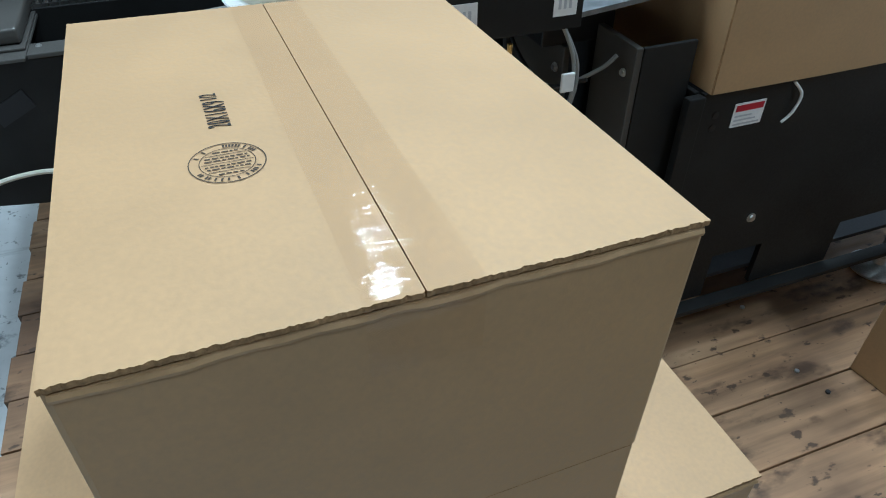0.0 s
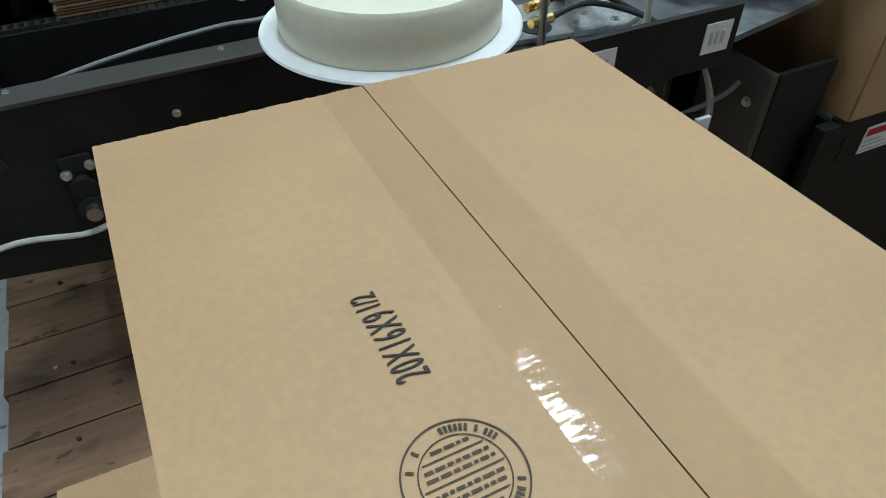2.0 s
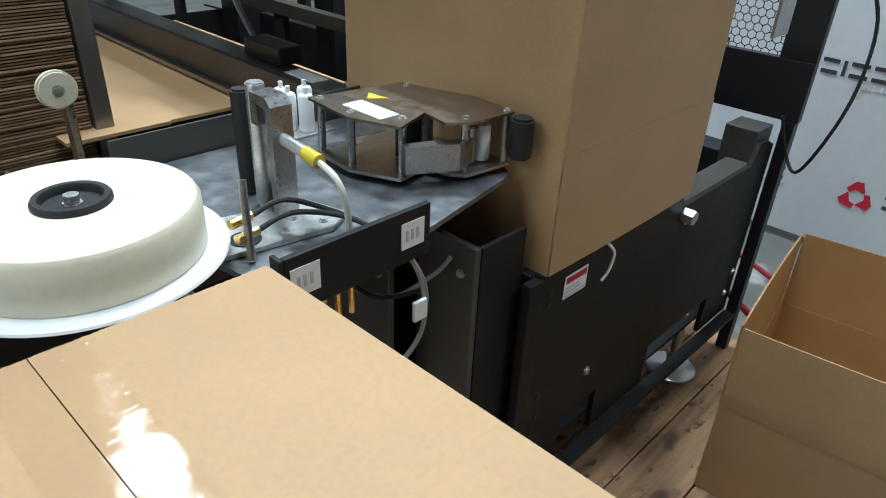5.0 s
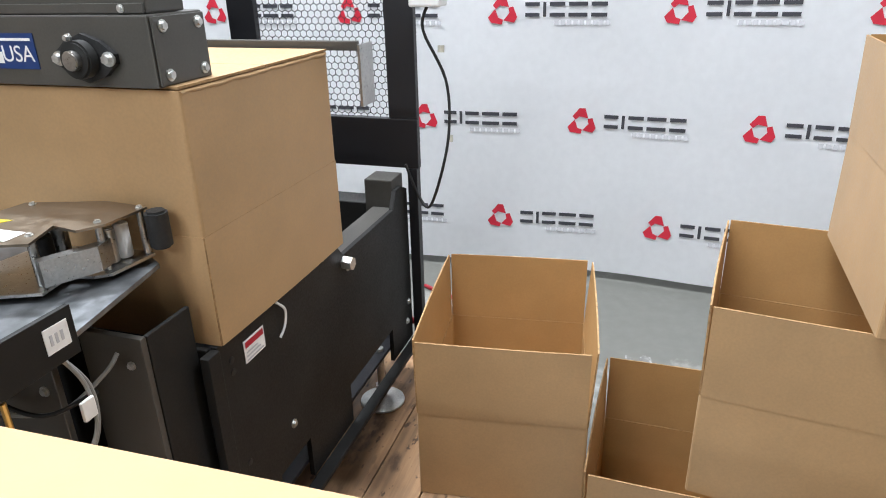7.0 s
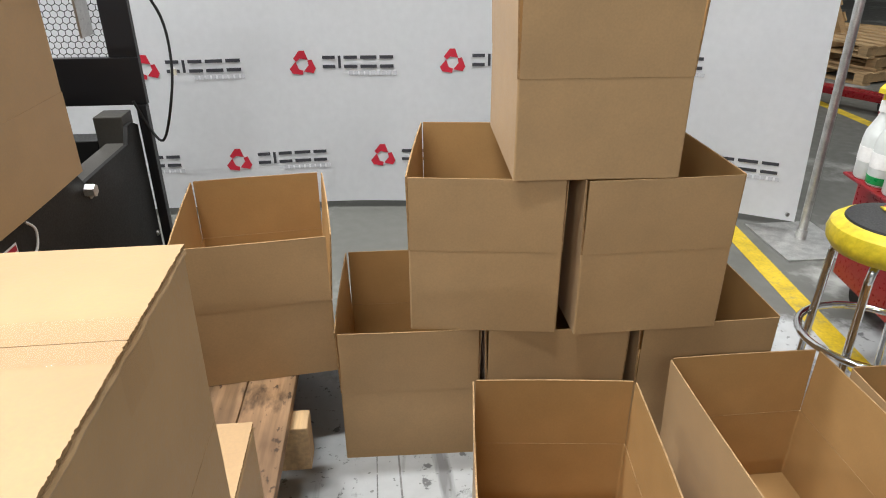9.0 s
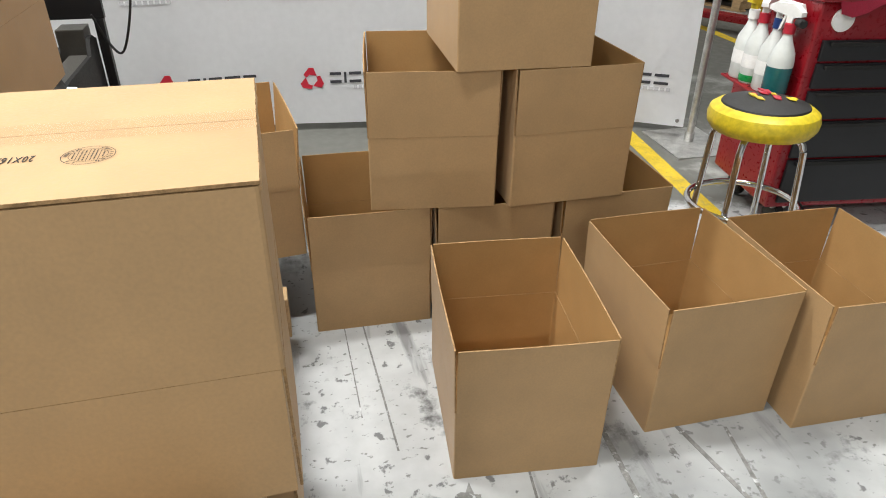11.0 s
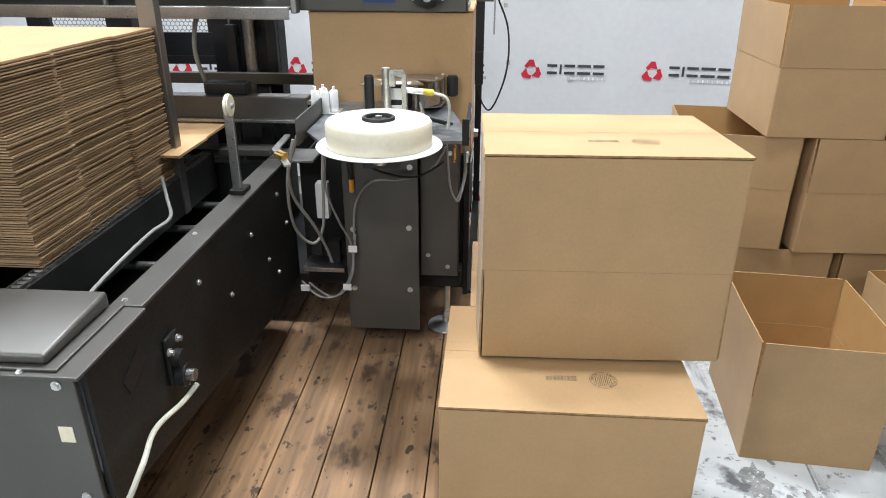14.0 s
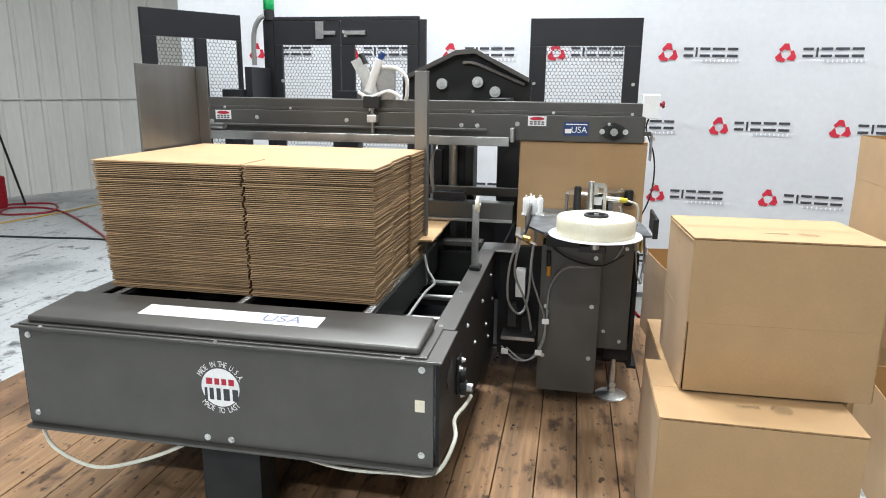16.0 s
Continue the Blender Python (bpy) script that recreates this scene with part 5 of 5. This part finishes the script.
part("cord", tube([(0.0, 0.0, -0.06), (-0.01, 0.01, -0.12), (0.02, -0.04, -0.25), (0.01, -0.05, -0.38), (0.0, -0.03, -0.50), (0.03, 0.02, -0.62), (0.05, 0.06, -0.60), (0.04, 0.095, -0.50)], 0.0042), RUBBER, stop, smooth=True)
for z in (-0.16, -0.40):
    part("cord_clip", rod((0.016, -0.03 - 0.02 * (z < -0.3), z), (0.014, -0.03 - 0.02 * (z < -0.3), z - 0.018), 0.009, seg=10), HOSE_WHITE, stop, smooth=True)

# ---- hoses on the floor and deck ----
def hose(pts, r, m, label):
    return single("air_hose", tube(pts, r), m, label, "hose", smooth=True)


hose([(-0.215, 1.370, 0.705), (-0.26, 1.385, 0.690), (-0.36, 1.395, 0.700), (-0.455, 1.378, 0.690), (-0.490, 1.422, 0.612), (-0.488, 1.53, 0.598), (-0.480, 1.68, 0.588), (-0.47, 1.84, 0.612), (-0.43, 1.935, 0.622)], 0.0055, HOSE_WHITE, "cream plastic air hose slung under the hopper")
hose([(-0.43, 2.125, 0.610), (-0.48, 2.144, 0.600), (-0.49, 2.273, 0.542), (-0.49, 2.423, 0.502), (-0.49, 2.547, 0.545), (-0.47, 2.60, 0.60), (-0.44, 2.610, 0.64)], 0.0055, HOSE_WHITE, "cream plastic air hose looped under the hopper")
hose([(1.72, 0.95, 0.55), (1.80, 0.80, 0.42), (1.95, 0.62, 0.20), (2.2, 0.55, 0.012), (2.6, 0.7, 0.011), (2.9, 1.2, 0.011)], 0.010, HOSE_RED, "red rubber air hose running over the floor")
hose([(2.6, 4.6, 0.012), (3.8, 5.6, 0.012), (4.9, 6.9, 0.012), (5.4, 7.7, 0.012), (5.3, 8.2, 0.012), (4.9, 7.9, 0.012), (5.2, 7.5, 0.014), (5.7, 7.9, 0.016), (5.5, 8.4, 0.012), (4.9, 8.3, 0.012)], 0.013, HOSE_RED, "red air hose lying in loose loops on concrete")
hose([(2.6, 4.2, 0.010), (3.4, 4.7, 0.010), (3.9, 5.3, 0.010), (3.99, 5.93, 0.010), (3.93, 6.45, 0.010), (3.87, 6.98, 0.010), (3.8, 7.8, 0.010)], 0.011, RUBBER, "black cable lying on the grey concrete floor")
hose([(4.3, 5.2, 0.010), (5.6, 6.6, 0.010), (6.2, 7.2, 0.010), (5.0, 7.4, 0.010), (4.2, 7.6, 0.010)], 0.008, HOSE_AMBER, "thin yellow cord lying on the concrete floor")

jack = thing("red_bottle_jack", pose(5.20, 8.42, 0), "red steel floor jack with a separate rod leaning near it", "jack")
part("jack_body", box(-0.18, 0.18, -0.15, 0.15, 0.0, 0.42, 0.03), RED_PAINT, jack)
# A separate leaning rod, not joined to the jack body.
part("leaning_rod", rod((0.325, -0.263, 0.015), (-0.10, -0.35, 1.20), 0.014), STEEL_DARK, jack, smooth=True)

# ---- stool, tool cabinet and bottles ----
stool = thing("shop_stool", pose(1.243, -1.437, 0, 0, 2.0, 0), "chrome stool with taped yellow and black seat", "stool")
part("seat_wrap", lathe([(0.150, 0.610), (0.172, 0.614), (0.188, 0.636), (0.192, 0.662), (0.185, 0.688), (0.165, 0.703), (0.150, 0.706)], 48), YELLOW_TAPE, stool, "yellow tape wrapped round the seat", smooth=True)
top_ = part("seat_top", lathe([(0.152, 0.704), (0.148, 0.712), (0.11, 0.719), (0.05, 0.721)], 48), RUBBER, stool, "black vinyl seat top", smooth=True)
rf = random.Random(5)
for k in range(13):
    a, d = rf.uniform(0, 2 * math.pi), rf.uniform(0.01, 0.09)
    cx, cy, w = 0.03 + d * math.cos(a), -0.05 + d * math.sin(a) * 0.8, rf.uniform(0.014, 0.03)
    part("flame_patch", prism([(cx - w, cy), (cx - w * 0.2, cy + w * 0.5), (cx + w, cy + w * 0.2), (cx + w * 0.4, cy - w * 0.5)], "z", 0.7235, 0.7255 + 0.0002 * k), RED if k % 3 else YELLOW_TAPE, top_)
for k in range(4):
    a = radians(35 + 90 * k)
    c, s = math.cos(a), math.sin(a)
    leg_ = part("leg", tube([(0.11 * c, 0.11 * s, 0.604), (0.142 * c, 0.142 * s, 0.600), (0.160 * c, 0.160 * s, 0.572), (0.168 * c, 0.168 * s, 0.50), (0.196 * c, 0.196 * s, 0.012)], 0.0125, seg=12), CHROME, stool, smooth=True)
    part("rubber_tip", rod((0.196 * c, 0.196 * s, 0.0), (0.196 * c, 0.196 * s, 0.03), 0.018, seg=14), RUBBER, leg_, smooth=True)
ring = [(0.205 * math.cos(2 * math.pi * k / 32), 0.205 * math.sin(2 * math.pi * k / 32), 0.32) for k in range(33)]
part("foot_ring", tube(ring, 0.0125, seg=12, steps=1, closed=True), CHROME, stool, smooth=True)

cab = thing("tool_cabinet", pose(1.505, -1.770, 0, 0, 0, -7), "large red enamelled steel tool cabinet on casters", "tool cabinet")
part("cabinet_body", box(0.004, 0.50, -1.15, 0.0, 0.13, 1.00, 0.012), RED_PAINT, cab)
part("top_lid", box(-0.014, 0.512, -1.162, 0.012, 1.0005, 1.035, 0.008), RED_PAINT, cab)
part("side_seam", box(0.02, 0.48, 0.0, 0.004, 0.70, 0.706), RED_PAINT, cab)
# Drawer fronts are black: the shade on this face is put into the colour.
for k, (z0, z1) in enumerate(((0.16, 0.36), (0.37, 0.53), (0.54, 0.66), (0.67, 0.77), (0.78, 0.86))):
    drawer = part("drawer", box(-0.012, 0.003, -1.11, -0.04, z0, z1, 0.004), BLACK, cab, "drawer front coloured black for the unlit cabinet face")
    part("drawer_pull", box(-0.026, -0.0125, -1.08, -0.07, z1 - 0.022, z1 - 0.006, 0.003), STEEL_DARK, drawer)
for y in (-0.10, -1.05):
    for x in (0.08, 0.42):
        caster = part("caster", rod((x, y - 0.02, 0.06), (x, y + 0.02, 0.06), 0.06, seg=24, bevel=0.006), RUBBER, cab, smooth=True)
        part("caster_fork", box(x - 0.03, x + 0.03, y - 0.035, y + 0.035, 0.10, 0.1295, 0.003), ZINC, caster)
part("push_handle", tube([(0.22, 0.004, 0.925), (0.20, 0.045, 0.925), (0.14, 0.055, 0.925), (0.03, 0.060, 0.922)], 0.013), RED_PAINT, cab, smooth=True)
part("handle_grip", rod((0.032, 0.060, 0.922), (-0.012, 0.062, 0.921), 0.016, seg=18, bevel=0.003), RUBBER, cab, smooth=True)
part("bottle_rack", box(0.03, 0.40, 0.0005, 0.125, 0.612, 0.622, 0.003), RED_PAINT, cab)
part("round_badge", rod((0.003, -0.10, 0.935), (-0.004, -0.10, 0.935), 0.045, seg=28), WHITE, cab)
cl = bmesh.new()
for i in range(15):
    for j in range(13):
        x, y = -0.03 + 0.46 * i / 14, -0.66 + 0.60 * j / 12
        cl.verts.new((x, y, 1.048 + 0.008 * math.sin(13 * x + 5 * y) + 0.006 * math.sin(17 * y)))
cl.verts.ensure_lookup_table()
for i in range(14):
    for j in range(12):
        cl.faces.new([cl.verts[q] for q in (i * 13 + j, (i + 1) * 13 + j, (i + 1) * 13 + j + 1, i * 13 + j + 1)])
edge = [v for v in cl.verts if v.co.x < -0.02]
for k, v in enumerate(sorted(edge, key=lambda v: v.co.y)):
    v.co.x = -0.035
    v.co.z = 0.98 + 0.03 * math.sin(k)
bmesh.ops.solidify(cl, geom=cl.faces[:], thickness=0.004)
rag = single("shop_cloth", cl, CLOTH_RED, "crumpled dark red cloth draped over the cabinet", "cloth", smooth=True)
rag.matrix_basis = cab.matrix_basis.copy()


def spray_bottle(x, y, z, body, cap, trig, label, fill=None, turn=0):
    t = thing("spray_bottle", pose(x, y, z, 0, 0, turn) @ Matrix.Scale(1.22, 4), label, "spray bottle", "spray bottles")
    body_ = part("bottle_body", lathe([(0.036, 0.0), (0.040, 0.006), (0.040, 0.12), (0.036, 0.145), (0.018, 0.185), (0.014, 0.20), (0.014, 0.215)], 28), body, t, smooth=True)
    if fill:
        part("liquid_band", lathe([(0.0375, 0.002), (0.0408, 0.008), (0.0408, 0.095 if fill is TEAL else 0.03)], 28), fill, body_, smooth=True)
    part("paper_label", lathe([(0.0412, 0.055), (0.0412, 0.10)], 28), LABEL if fill is not TEAL else TEAL, body_, smooth=True)
    part("screw_cap", lathe([(0.018, 0.205), (0.018, 0.235), (0.014, 0.238)], 20), cap, t, smooth=True)
    head = part("trigger_head", prism([(-0.075, 0.272), (-0.065, 0.290), (0.005, 0.296), (0.040, 0.275), (0.040, 0.262), (0.012, 0.255), (0.010, 0.236), (-0.012, 0.236), (-0.015, 0.258), (-0.05, 0.262)], "y", -0.011, 0.011), trig, t)
    part("trigger", prism([(-0.025, 0.262), (-0.018, 0.262), (-0.030, 0.215), (-0.040, 0.205), (-0.036, 0.225)], "y", -0.006, 0.006), trig, head)
    return t


def beside_cabinet(x, y):
    p = cab.matrix_basis @ Vector((x, y, 0))
    return p.x, p.y, 0.623


spray_bottle(*beside_cabinet(0.335, 0.070), HDPE, WHITE, YELLOW_TAPE, "spray bottle with a yellow trigger head", None, 110)
spray_bottle(*beside_cabinet(0.255, 0.066), HDPE, RED, WHITE, "white spray bottle with green liquid and red collar", GREEN, 130)
spray_bottle(*beside_cabinet(0.150, 0.062), HDPE, BLUE, WHITE, "white spray bottle with a blue collar", None, 20)
spray_bottle(*beside_cabinet(0.062, 0.068), HDPE, RED, WHITE, "spray bottle of dark teal liquid with white trigger", TEAL, 190)

stand = thing("backdrop_stand", pose(2.585, -2.06, 0), "grey steel pole on a flat base plate", "stand")
part("base_plate", box(-0.24, 0.20, -0.17, 0.20, 0.0, 0.008, 0.002), ZINC, stand)
part("pole", rod((0, 0, 0.008), (-0.02, 0.02, 3.2), 0.021, seg=20), ZINC, stand, smooth=True)
part("collar", rod((0, 0, 0.008), (0, 0, 0.06), 0.028, seg=20), ZINC, stand, smooth=True)


def pallet(m, label):
    t = thing("wooden_pallet", m, label, "pallet", "wooden pallets")
    for k in range(6):
        part("deck_board", box(-0.6, 0.6, -0.5 + k * 0.185, -0.5 + k * 0.185 + 0.10, 0.105, 0.125, 0.002), PALE_WOOD, t)
    for x in (-0.58, -0.05, 0.48):
        part("stringer", box(x, x + 0.1, -0.5, 0.525, 0.02, 0.104, 0.002), PALE_WOOD, t)
    for k in (0, 2, 5):
        part("bottom_board", box(-0.6, 0.6, -0.5 + k * 0.185, -0.5 + k * 0.185 + 0.10, 0.0, 0.019, 0.002), PALE_WOOD, t)
    return t


for x, y, z, a in ((6.6, -4.9, 0, 20), (6.7, -5.0, 0.128, 24), (6.6, -4.95, 0.256, 15), (7.6, -5.9, 0, 40), (7.6, -5.9, 0.128, 38), (8.6, -6.2, 0, 10)):
    pallet(pose(x, y, z, 0, 0, a), "pale wooden pallet on the workshop floor")
pallet(pose(7.2, -4.4, 0.62, 62, 10, 20), "pale wooden pallet leaning against a pile")
beam_c = thing("pallet_truck", pose(5.2, -3.9, 0, 0, 0, 30), "dark hand pallet truck with a black wheel", "pallet truck")
part("fork", box(-0.5, 0.5, -0.08, 0.08, 0.10, 0.16, 0.01), RED_PAINT, beam_c)
part("wheel", rod((-0.45, -0.06, 0.08), (-0.45, 0.06, 0.08), 0.08, seg=24), RUBBER, beam_c, smooth=True)
single("wood_sliver", box(0.02, 0.11, 0.12, 0.135, 0.0, 0.008, 0.002, m=Matrix.Rotation(radians(-28), 4, "Z")), PALE_WOOD, "thin splinter of pale wood on the floor", "wood scrap")
